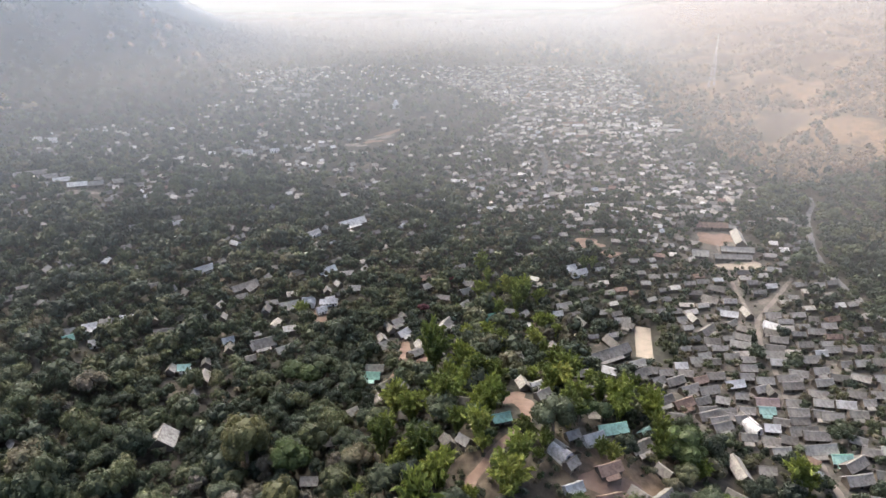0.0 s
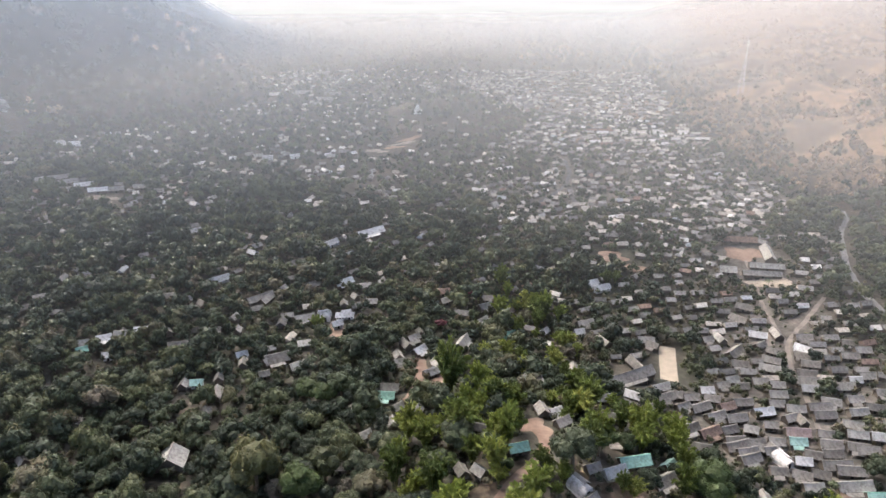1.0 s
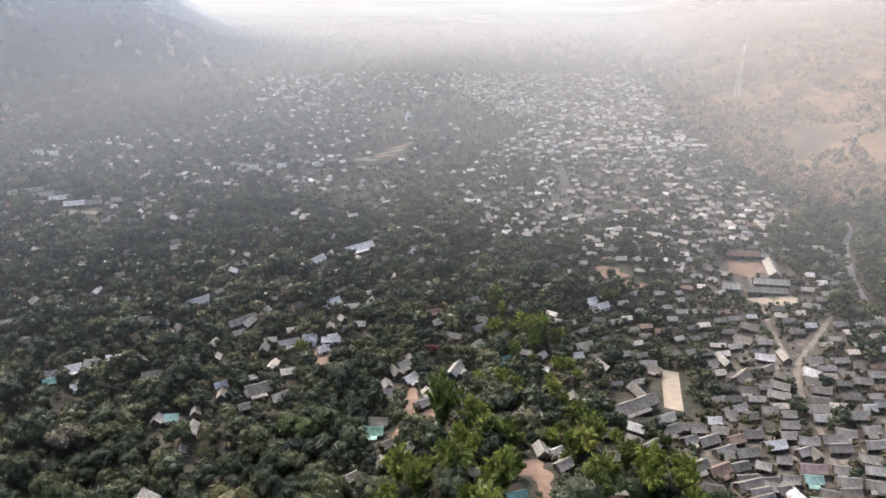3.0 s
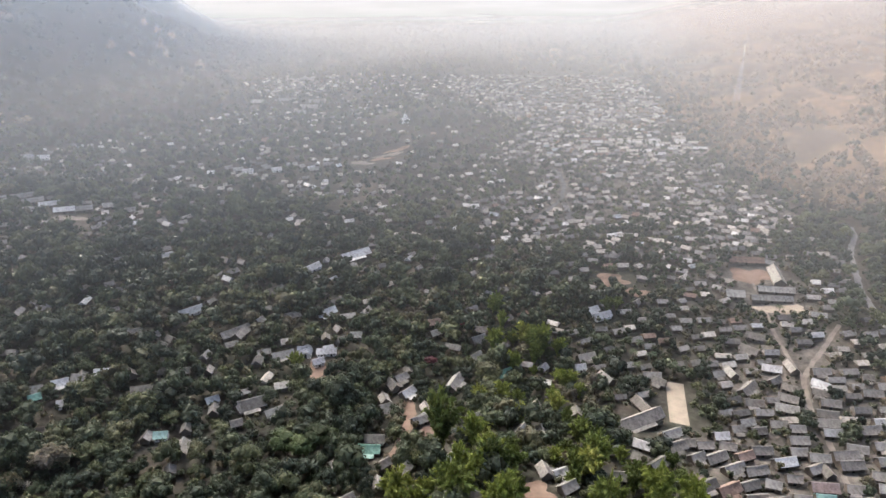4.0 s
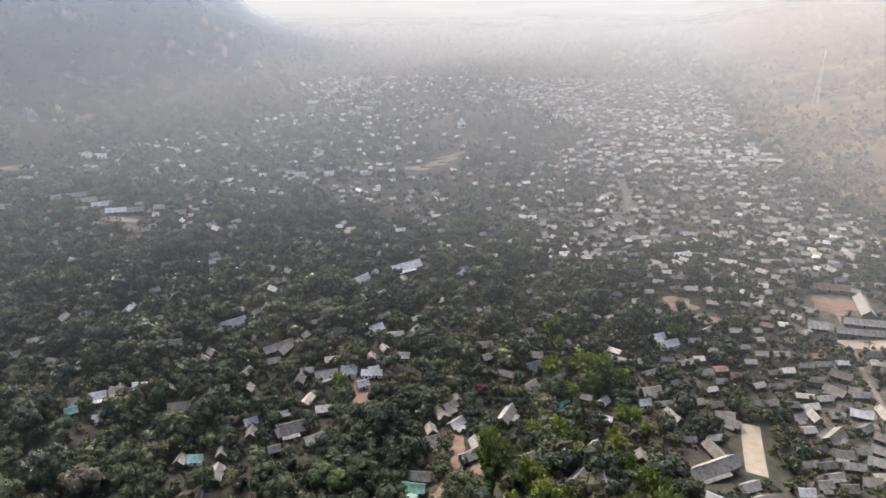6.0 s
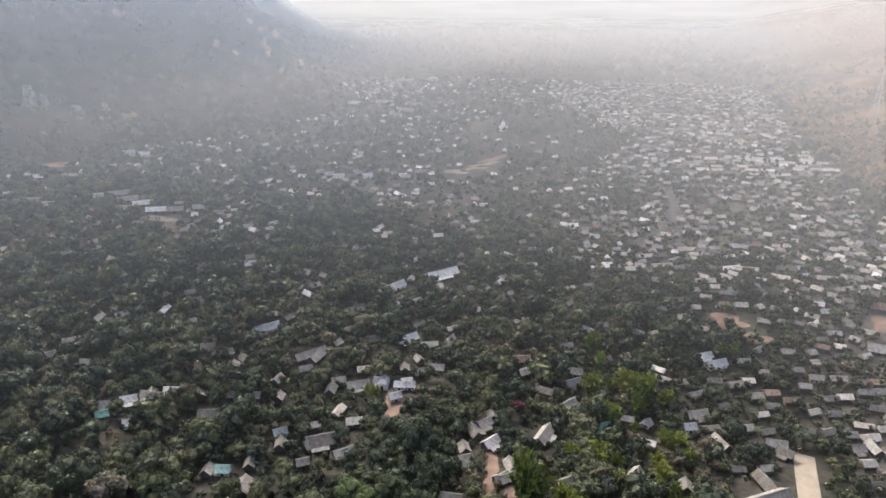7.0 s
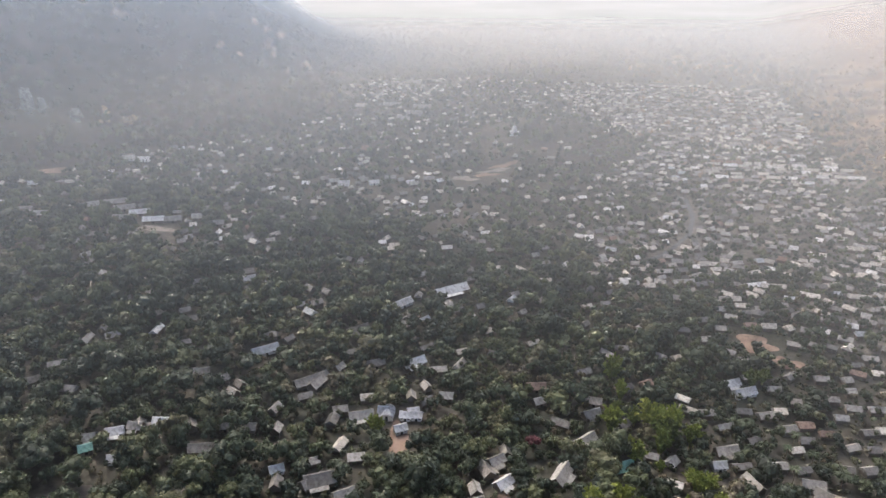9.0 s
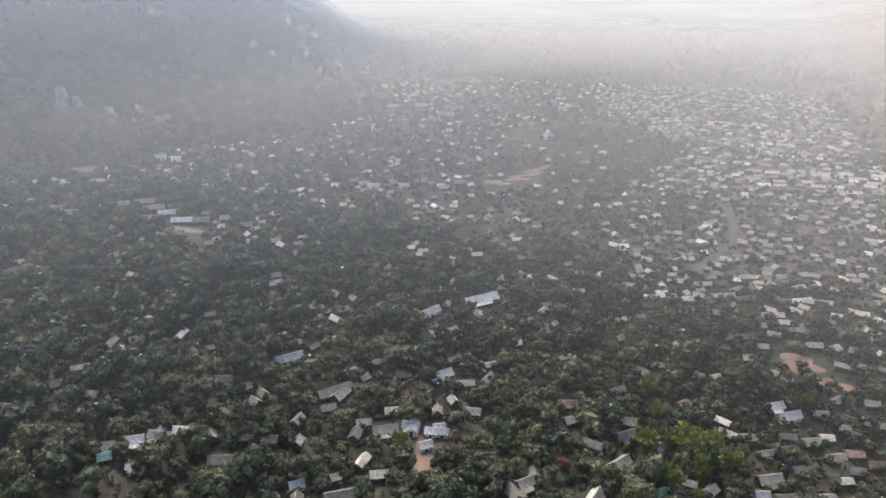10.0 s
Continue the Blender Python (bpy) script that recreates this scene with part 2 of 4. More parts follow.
def village(x, y):
    """1 where houses stand close together on trodden earth, 0 in the woods."""
    wob = 12 * ripple(x, y, 19.0)
    v = step(-14, 16, x - np.interp(y, VILLAGE_Y, VILLAGE_X) + 1.4 * wob) * step(0, 14, edge(y) - 4 - 26 * step(255, 290, y) * (1 - step(410, 450, y)) - x)
    v = v * step(110, 130, y) * (1 - step(1000, 1150, y))
    wood = np.exp(-(((x + 38) / 62) ** 2) - ((y - 655) / 55) ** 2) + 0.8 * np.exp(-(((x - 30) / 15) ** 2) - ((y - 528) / 36) ** 2) + 0.9 * np.exp(-(((x - 90) / 20) ** 2) - ((y - 158) / 16) ** 2)
    wood = wood + 0.75 * np.exp(-(((x - 95) / 30) ** 2) - ((y - 418) / 12) ** 2) + 0.6 * np.exp(-(((x - 80) / 16) ** 2) - ((y - 300) / 26) ** 2)
    return np.clip(v * (1 - np.clip(1.3 * wood, 0, 1)), 0, 1)


def build_ground():
    xs, ys = axis(-4400, 4400, -460, 420, 7.0), axis(-1500, 4600, 90, 1060, 7.0)
    gx, gy = np.meshgrid(xs, ys)
    gz = height(gx, gy)
    nx, ny = len(xs), len(ys)
    i = (np.arange(ny - 1)[:, None] * nx + np.arange(nx - 1)[None]).ravel()
    me = mesh_of("ground", np.stack([gx, gy, gz], -1).reshape(-1, 3), np.stack([i, i + 1, i + nx + 1, i + nx], 1), ground_material(), True)
    a = me.attributes.new("dryness", "FLOAT", "POINT")
    rim = gx - edge(gy) + 14 * ripple(gx, gy, 23.0)
    val = step(0, 26, rim) * step(420, 500, gy + 0.1 * (gx - 200)) * (0.75 + 0.25 * ripple(gx, gy, 41.0))
    val = np.maximum(val, 0.8 * np.exp(-(((gx - 42) / 16) ** 2) - ((gy - 148) / 13) ** 2))
    val = np.maximum(val, 0.7 * np.exp(-(((gx - 6) / 6) ** 2) - ((gy - 152) / 15) ** 2))
    a.data.foreach_set("value", np.clip(val, 0, 1).astype(np.float32).ravel())
    me.attributes.new("trodden", "FLOAT", "POINT").data.foreach_set("value", village(gx, gy).astype(np.float32).ravel())
    tagged(new("ground", me), "brown soil valley floor rising into hills", "ground", kind="structure")


build_ground()


def strip(name, pts, width, material, label, category="road", lift=0.12):
    """A road or path that follows the ground."""
    pts = np.array(pts, float)
    t = np.r_[0, np.cumsum(np.hypot(*np.diff(pts, axis=0).T))]
    s = np.arange(0, t[-1], 3.0)
    x, y = np.interp(s, t, pts[:, 0]), np.interp(s, t, pts[:, 1])
    for _ in range(4):
        x[1:-1], y[1:-1] = (x[:-2] + 2 * x[1:-1] + x[2:]) / 4, (y[:-2] + 2 * y[1:-1] + y[2:]) / 4
    dx, dy = np.gradient(x), np.gradient(y)
    n = np.hypot(dx, dy)
    rng = np.random.RandomState(len(s))
    verts = []
    for k in (-1, -0.4, 0.4, 1):
        w = width / 2 * k * (1 + 0.18 * rng.randn(len(s)) * (abs(k) == 1))
        px, py = x - dy / n * w, y + dx / n * w
        verts.append(np.stack([px, py, height(px, py) + lift - 0.05 * abs(k)], 1))
    verts = np.stack(verts, 1).reshape(-1, 3)
    i = (np.arange(len(s) - 1)[:, None] * 4 + np.arange(3)[None]).ravel()
    ob = new(name, mesh_of(name, verts, np.stack([i, i + 1, i + 5, i + 4], 1), material, True))
    return tagged(ob, label, category, kind="structure")


def patch(name, cx, cy, rx, ry, yaw, material, label, ragged=0.25, lift=0.14):
    """A bare patch of ground with an uneven rim, draped on the ground."""
    rng = np.random.RandomState(int(abs(cx * 7 + cy * 3)))
    n, rings = 40, 6
    a = np.linspace(0, 2 * np.pi, n, endpoint=False)
    rim = 1 + ragged * (np.sin(2 * a + rng.rand() * 6) + np.sin(3 * a + rng.rand() * 6) + 0.7 * np.sin(5 * a + rng.rand() * 6)) / 2.2
    if ragged == 0:
        rim = 1 / np.maximum(abs(np.cos(a)), abs(np.sin(a)))
    c, s = math.cos(radians(yaw)), math.sin(radians(yaw))
    verts = [(cx, cy, float(height(cx, cy)) + lift)]
    for k in range(1, rings + 1):
        u, v = rx * rim * np.cos(a) * k / rings, ry * rim * np.sin(a) * k / rings
        px, py = cx + c * u - s * v, cy + s * u + c * v
        verts += list(np.stack([px, py, height(px, py) + lift - 0.16 * (k == rings)], 1))
    faces = [(0, 1 + i, 1 + (i + 1) % n) for i in range(n)]
    for k in range(rings - 1):
        for i in range(n):
            p, q, r, t = 1 + k * n + i, 1 + k * n + (i + 1) % n, 1 + (k + 1) * n + i, 1 + (k + 1) * n + (i + 1) % n
            faces += [(p, r, q), (q, r, t)]
    ob = new(name, mesh_of(name, verts, faces, material, True))
    return tagged(ob, label, "bare ground", kind="structure")


STREET = [(169, 320), (156, 304), (136, 280), (130, 259), (126, 234), (119, 205), (116, 194), (116, 182), (114, 160), (112, 140)]
LANE = [(136, 280), (138, 310), (143, 345), (146, 372)]
FAR_ROAD = [(30, 436), (44, 454), (59, 484), (65, 517), (64, 552)]
HILL_ROAD = [(232, 440), (228, 426), (212, 400), (194, 352), (189, 324), (189, 285), (196, 240)]
strip("street", STREET, 2.2, M_ROAD, "dusty earth street between rows of thatched houses")
strip("lane", LANE, 1.7, M_ROAD, "dusty earth lane leading to the school yard")
strip("far_road", FAR_ROAD, 3.0, M_ASPHALT, "dark curved road through the dense village")
strip("hill_road", HILL_ROAD, 3.4, M_PAVED, "pale paved road winding along the wooded slope")
strip("hill_track", [(15, 182), (20, 178), (21, 168), (14, 158), (5, 148), (0, 138)], 3.4, M_CLAY, "reddish clay track over the wooded knoll", "track")
strip("gully_path", [(-26, 256), (-22, 238), (-24, 219), (-28, 205)], 4.0, M_CLAY, "eroded orange clay path between houses", "track")

# (place x, y, half sizes, turn, material, label)
CLEARINGS = [
    (147, 370, 10, 9, -4, M_CLAY, "orange clay school yard"),
    (80.5, 262.5, 3.6, 16.5, -12, M_SAND, "pale sandy ball court"),
    (72, 364, 10, 6, 8, M_CLAY, "bare reddish clay hilltop clearing"),
    (84, 353, 6, 4, -20, M_CLAY, "bare reddish clay slope"),
    (-92, 564, 10, 5, 10, M_DIRT, "pale excavated earth terrace on the temple hill"),
    (-78, 574, 11, 3.2, 22, M_CLAY, "orange excavated step on the temple hill"),
    (-72, 583, 12, 3.2, 24, M_DIRT, "pale excavated step on the temple hill"),
    (-66, 593, 11, 3.6, 26, M_CLAY, "orange excavated cutting on the temple hill"),
    (-363, 474, 7, 13, -20, M_CLAY, "bare reddish clay field at the foot of the mountain"),
    (-63, 266, 4, 8, 10, M_CLAY, "eroded sandy clearing beside small houses"),
    (-150, 216, 8, 4, 15, M_EARTH, "dusty grey-brown clearing among trees"),
    (18, 181, 5, 6, 0, M_CLAY, "red clay yard on the knoll"),
    (42, 144, 9, 7, 20, M_CLAY, "red clay yard between the hilltop houses"),
    (-112, 250, 20, 3, 12, M_EARTH, "beaten earth yard in front of a row of houses"),
    (-14, 228, 3, 6, 10, M_CLAY, "red clay yard beside a brown house"),
    (128, 285, 7, 5, 30, M_DIRT, "dusty junction of village streets"),
    (150, 337, 14, 5, -6, M_SAND, "pale sandy ground in front of the long school halls"),
    (-238, 400, 12, 4, 14, M_DIRT, "dusty ground between long barracks"),
]
for cx, cy, rx, ry, yaw, mat, label in CLEARINGS:
    patch("court" if "court" in label and "strip" not in label else "clearing", cx, cy, rx, ry, yaw, mat, label, 0.0 if "ball court" in label else 0.42, 0.2 if "ball court" in label else 0.14)
patch("terrace", 142, 622, 58, 32, 4, M_DIRT, "dusty bare terrace between rows of long roofs", 0.3)

# ---------- parts ----------


def part(name, bm, material, parent, label=""):
    me = bpy.data.meshes.new(name)
    bm.normal_update()
    bm.to_mesh(me)
    bm.free()
    me.materials.append(material)
    ob = new(name, me)
    ob.parent = parent
    if label:
        ob["label"] = label
    return ob


def box(bm, x0, x1, y0, y1, z0, z1):
    v = [bm.verts.new(p) for p in ((x0, y0, z0), (x1, y0, z0), (x1, y1, z0), (x0, y1, z0), (x0, y0, z1), (x1, y0, z1), (x1, y1, z1), (x0, y1, z1))]
    for f in ((3, 2, 1, 0), (4, 5, 6, 7), (0, 1, 5, 4), (1, 2, 6, 5), (2, 3, 7, 6), (3, 0, 4, 7)):
        bm.faces.new([v[i] for i in f])
    return v


def slab(bm, p, thick):
    """A quad p (counter-clockwise from above) with thickness below it."""
    top = [bm.verts.new(q) for q in p]
    low = [bm.verts.new((q[0], q[1], q[2] - thick)) for q in p]
    bm.faces.new(top)
    bm.faces.new(low[::-1])
    for i in range(4):
        j = (i + 1) % 4
        bm.faces.new([top[i], low[i], low[j], top[j]])


ROOF_WORDS = {"g": "grey leaf-thatched roof", "l": "pale dry thatched roof", "w": "bright zinc sheet roof", "t": "turquoise sheet roof", "n": "green covered roof",
              "s": "bluish zinc sheet roof", "b": "brown thatched roof", "r": "faded red sheet roof"}


def build_house(length, width, style, porch, seed):
    """A small house on posts under a gabled roof; its ridge runs along x."""
    rng = random.Random(seed)
    white = style in "wst" and rng.random() < 0.5
    root = new("house")
    kind = "whitewashed house" if white else "bamboo house"
    tagged(root, f"small {kind} with {ROOF_WORDS[style]}" + (" and lean-to" if porch else ""), "house", "village houses")
    floor_z, eave, rise = 0.45, 2.2, 0.38 * width + 0.1
    half, hw = length / 2, width / 2
    wall = M_WHITEWALL if white else M_WALL
    bm = bmesh.new()
    lo = [bm.verts.new((sx * (half - 0.45), sy * (hw - 0.45), floor_z)) for sx, sy in ((-1, -1), (1, -1), (1, 1), (-1, 1))]
    hi = [bm.verts.new((v.co.x, v.co.y, eave + 0.12)) for v in lo]
    tip = [bm.verts.new((sx * (half - 0.45), 0, eave + rise - 0.16)) for sx in (-1, 1)]
    bm.faces.new(lo[::-1])
    bm.faces.new([lo[0], lo[1], hi[1], hi[0]])
    bm.faces.new([lo[2], lo[3], hi[3], hi[2]])
    bm.faces.new([lo[1], lo[2], hi[2], tip[1], hi[1]])
    bm.faces.new([lo[3], lo[0], hi[0], tip[0], hi[3]])
    part("wall", bm, wall, root)
    sag = 0.05 + 0.06 * rng.random()
    for side in (-1, 1):
        bm = bmesh.new()
        rings = []
        for k in range(6):
            x, z, jag = -half + length * k / 5, -sag * math.sin(math.pi * k / 5), 0.2 * (rng.random() - 0.5)
            ends = ((side * (hw + jag), eave - 0.12 + z), (side * hw * 0.5, eave + rise * 0.5 - 0.1 + z), (0, eave + rise + z))
            rings.append([bm.verts.new((x, a, b)) for a, b in ends] + [bm.verts.new((x, a, b - 0.13)) for a, b in ends[::-1]])
        for p, q in zip(rings, rings[1:]):
            for i in range(6):
                f = [p[i], q[i], q[(i + 1) % 6], p[(i + 1) % 6]]
                bm.faces.new(f if side < 0 else f[::-1])
        bm.faces.new(rings[0] if side < 0 else rings[0][::-1])
        bm.faces.new(rings[-1][::-1] if side < 0 else rings[-1])
        part("roof_slope", bm, ROOFS[style], root)
    bm = bmesh.new()
    rings = []
    for k in range(5):
        x, z = -half - 0.03 + (length + 0.06) * k / 4, eave + rise - sag * math.sin(math.pi * k / 4)
        rings.append([bm.verts.new(p) for p in ((x, -0.28, z - 0.07), (x, 0, z + 0.09), (x, 0.28, z - 0.07), (x, 0, z + 0.02))])
    for p, q in zip(rings, rings[1:]):
        for i in range(4):
            bm.faces.new([p[i], q[i], q[(i + 1) % 4], p[(i + 1) % 4]])
    bm.faces.new(rings[0])
    bm.faces.new(rings[-1][::-1])
    part("ridge_cap", bm, ROOFS[style], root)
    bm = bmesh.new()
    box(bm, -0.45, 0.45, -hw + 0.39, -hw + 0.45, floor_z + 0.05, 2.1)
    part("door", bm, M_INTERIOR_SHADE, root, "doorway panel painted as dark as the shade indoors")
    for x in (-half * 0.55, half * 0.55):
        bm = bmesh.new()
        box(bm, x - 0.4, x + 0.4, -hw + 0.4, -hw + 0.45, 1.25, 1.95)
        part("window", bm, M_INTERIOR_SHADE, root)
    for sx in (-1, 1):
        for sy in (-1, 1):
            bm = bmesh.new()
            x, y = sx * (half - 0.5), sy * (hw - 0.5)
            box(bm, x - 0.09, x + 0.09, y - 0.09, y + 0.09, -1.2, floor_z + 0.02)
            part("post", bm, M_POST, root)
    if porch:
        bm = bmesh.new()
        d = 1.5
        slab(bm, [(-half * 0.7, -hw - d, eave - 0.75), (half * 0.5, -hw - d, eave - 0.75), (half * 0.5, -hw + 0.2, eave - 0.2), (-half * 0.7, -hw + 0.2, eave - 0.2)], 0.08)
        part("lean_to_roof", bm, ROOFS[style], root)
        for x in (-half * 0.66, half * 0.46):
            bm = bmesh.new()
            box(bm, x - 0.07, x + 0.07, -hw - d + 0.1, -hw - d + 0.24, -1.2, eave - 0.8)
            part("porch_post", bm, M_POST, root)
    return root


HOUSES = {}
TAKEN = []  # x, y, radius of what stands on the ground already


def place_house(x, y, yaw, length, style, porch=None, width=None):
    length = min(max(length, 4.6), 22.0)
    bin_l = round(length * 2) / 2
    w = width or min(5.0, 2.9 + 0.22 * bin_l)
    porch = (int(abs(x * 13 + y * 7)) % 3 == 0) if porch is None else porch
    key = (bin_l, style, porch, w)
    z = float(height(x, y))
    m = pose(x, y, z, 0, 0, yaw)
    TAKEN.append((x, y, max(w, bin_l) * 0.46))
    if key in HOUSES:
        return copy_thing(HOUSES[key], m)
    HOUSES[key] = build_house(bin_l, w, style, porch, len(HOUSES))
    HOUSES[key].matrix_basis = m
    return HOUSES[key]


def build_barrel(length, width, seed):
    """A shelter under a rounded sheet vault."""
    root = new("vaulted_shelter")
    tagged(root, "white shelter under a rounded sheet vault", "shelter", "vaulted shelters")
    n, r = 10, width / 2
    bm = bmesh.new()
    rings = []
    for x in (-length / 2, 0, length / 2):
        rings.append([bm.verts.new((x, k * math.cos(math.pi * i / n), 0.9 + k * 1.05 * math.sin(math.pi * i / n))) for k, i in [(r, i) for i in range(n + 1)] + [(r - 0.1, i) for i in range(n, -1, -1)]])
    m = len(rings[0])
    for p, q in zip(rings, rings[1:]):
        for i in range(m):
            bm.faces.new([p[i], p[(i + 1) % m], q[(i + 1) % m], q[i]])
    bmesh.ops.recalc_face_normals(bm, faces=bm.faces)
    part("vault", bm, ROOFS["w"], root)
    for s in (-1, 1):
        bm = bmesh.new()
        x = s * (length / 2 - 0.3)
        v = [bm.verts.new((x, (r - 0.14) * math.cos(math.pi * i / n), 0.85 + (r - 0.14) * math.sin(math.pi * i / n))) for i in range(n + 1)] + [bm.verts.new((x, -r + 0.14, -1.0)), bm.verts.new((x, r - 0.14, -1.0))]
        bm.faces.new(v)
        w = bmesh.ops.extrude_face_region(bm, geom=bm.faces[:])
        bmesh.ops.translate(bm, vec=(-s * 0.12, 0, 0), verts=[e for e in w["geom"] if isinstance(e, bmesh.types.BMVert)])
        bmesh.ops.recalc_face_normals(bm, faces=bm.faces)
        part("end_wall", bm, M_WHITEWALL, root)
        bm = bmesh.new()
        box(bm, -length / 2 + 0.2, length / 2 - 0.2, s * (r - 0.16) - 0.07, s * (r - 0.16) + 0.07, -1.0, 0.95)
        part("side_wall", bm, M_WHITEWALL, root)
    bm = bmesh.new()
    x = -length / 2 + 0.27
    box(bm, x - 0.05, x + 0.02, -0.5, 0.5, 0.05, 2.1)
    part("door", bm, M_INTERIOR_SHADE, root, "doorway panel painted as dark as the shade indoors")
    return root


BARREL = []


def place_barrel(x, y, yaw):
    TAKEN.append((x, y, 3.2))
    m = pose(x, y, float(height(x, y)), 0, 0, yaw)
    if BARREL:
        return copy_thing(BARREL[0], m)
    BARREL.append(build_barrel(6.4, 4.4, 1))
    BARREL[0].matrix_basis = m
    return BARREL[0]


# Villages: x, y, turn, ridge length, roof
plots_left = [(-142.5, 251.5, 11, 6.3, "w"), (-149.3, 246.8, 2, 5.4, "l"), (-160.0, 237.5, 23, 3.6, "l"), (-146.8, 231.5, 21, 4.0, "w"), (-121.6, 255.7, 17, 4.3, "g"), (-113.8, 257.5, 11, 5.1, "g"), (-104.6, 259.3, 11, 3.1, "g"), (-132.4, 252.6, 45, 4.7, "g"), (-123.8, 243.4, 17, 7.8, "g"), (-110.9, 218.0, 9, 4.0, "g"), (-106.4, 219.7, 9, 4.7, "t"), (-99.6, 224.3, 20, 3.9, "g"), (-97.1, 214.4, 99, 6.7, "g"), (-96.4, 203.2, 26, 3.0, "g"), (-101.2, 179.8, 39, 6.6, "L"), (-83.6, 238.9, 52, 7.5, "g")]
plots_left_middle = [(-83.4, 228.8, 28, 4.3, "g"), (-78.8, 274.1, 26, 9.0, "l"), (-71.6, 278.7, 3, 3.1, "w"), (-63.1, 277.2, 3, 3.1, "w"), (-59.2, 277.9, 3, 3.4, "w"), (-51.2, 291.7, 4, 5.4, "l"), (-104.3, 289.0, 45, 12.3, "g"), (-96.5, 300.9, 65, 3.7, "l"), (-147.6, 279.5, 32, 3.1, "l"), (-143.7, 281.4, 29, 3.6, "g"), (-135.5, 279.3, 59, 5.1, "g"), (-127.9, 273.7, 66, 5.0, "g"), (-127.7, 278.9, 64, 3.3, "g"), (-128.7, 302.7, 43, 10.8, "s"), (-83.5, 307.6, 33, 7.4, "g"), (-68.6, 311.4, 43, 9.9, "s")]
plots_centre = [(-64.0, 288.8, 21, 3.7, "g"), (-59.9, 296.3, 46, 4.3, "g"), (-30.9, 255.0, 39, 6.2, "g"), (-28.3, 260.5, 43, 6.0, "g"), (-25.8, 265.5, 22, 4.6, "g"), (-24.7, 250.3, 52, 6.1, "w"), (-32.9, 245.6, 28, 4.9, "g"), (-31.7, 240.2, 26, 4.8, "g"), (-17.4, 231.8, 39, 5.3, "l"), (-32.8, 220.3, 1, 6.8, "g"), (-33.8, 214.6, -1, 7.1, "n"), (-27.9, 205.4, 45, 4.2, "g"), (-21.1, 200.1, 68, 5.7, "l"), (-28.2, 195.1, 21, 4.3, "g"), (-36.9, 190.1, 41, 3.7, "g"), (0.4, 231.5, 33, 4.6, "l")]
plots_knoll = [(-8.3, 231.2, 8, 4.8, "g"), (3.7, 214.3, 5, 5.0, "b"), (20.7, 190.5, 20, 5.3, "g"), (25.0, 190.2, 30, 4.0, "w"), (26.2, 182.5, 37, 5.5, "g"), (12.0, 165.6, 19, 5.9, "n"), (11.5, 266.1, 31, 8.8, "n"), (44.4, 279.0, 16, 4.7, "w"), (48.3, 288.3, 23, 8.5, "g"), (54.3, 272.9, -61, 7.9, "g"), (74.4, 279.4, -1, 7.1, "g"), (76.5, 275.0, -35, 5.8, "g"), (65.2, 252.6, -68, 12.1, "g"), (60.2, 241.6, 30, 20.9, "G"), (57.2, 223.2, -27, 5.9, "w"), (70.2, 234.7, 25, 7.7, "l")]
plots_court_side = [(69.0, 225.9, 22, 8.5, "g"), (54.2, 213.3, -34, 5.3, "g"), (59.6, 211.5, 38, 7.9, "g"), (74.9, 220.5, 27, 6.0, "g"), (81.5, 221.7, 26, 8.4, "g"), (85.3, 215.8, 25, 7.9, "g"), (71.8, 203.1, 27, 7.7, "g"), (79.0, 203.1, 27, 8.3, "b"), (92.0, 224.1, 22, 6.5, "b"), (92.5, 215.8, 14, 7.9, "g"), (99.1, 228.0, 5, 7.2, "g"), (86.8, 200.3, 7, 7.0, "g"), (88.7, 194.1, 16, 7.1, "g"), (93.8, 200.4, 9, 5.7, "g"), (97.7, 197.0, 14, 5.9, "g"), (104.2, 221.5, 13, 8.0, "w")]
plots_street_west = [(126.7, 270.6, -31, 6.0, "g"), (123.0, 262.9, -25, 7.1, "g"), (119.5, 255.9, -16, 8.5, "l"), (111.8, 245.0, 0, 6.2, "g"), (117.2, 242.0, 0, 6.0, "g"), (114.5, 234.6, 1, 6.6, "g"), (111.3, 227.6, 2, 5.9, "g"), (125.6, 285.9, -15, 7.7, "w"), (133.7, 285.6, -88, 7.7, "g"), (123.1, 276.5, 36, 6.1, "g"), (111.0, 271.8, 45, 10.4, "g"), (102.9, 283.8, 17, 5.3, "g"), (108.8, 284.7, -77, 7.0, "l"), (109.2, 260.5, -9, 6.7, "g"), (122.2, 301.5, -44, 8.3, "g"), (128.0, 311.6, -30, 7.8, "g")]
plots_street_east = [(143.2, 281.0, 0, 7.2, "g"), (139.3, 271.9, -38, 6.7, "w"), (136.5, 266.0, -25, 5.9, "g"), (136.8, 258.7, -12, 7.6, "g"), (132.1, 251.2, -10, 8.1, "g"), (129.7, 245.4, -3, 8.7, "g"), (128.1, 239.3, -2, 6.3, "w"), (125.9, 226.0, 8, 8.7, "g"), (125.3, 220.6, 6, 8.4, "g"), (112.6, 218.1, 24, 5.9, "g"), (116.0, 216.3, -83, 4.9, "g"), (111.1, 208.8, -2, 8.6, "r"), (108.9, 203.3, -4, 5.8, "t"), (100.6, 194.0, -65, 3.8, "w"), (106.1, 192.4, -5, 5.5, "w"), (120.4, 208.5, -7, 5.4, "g")]
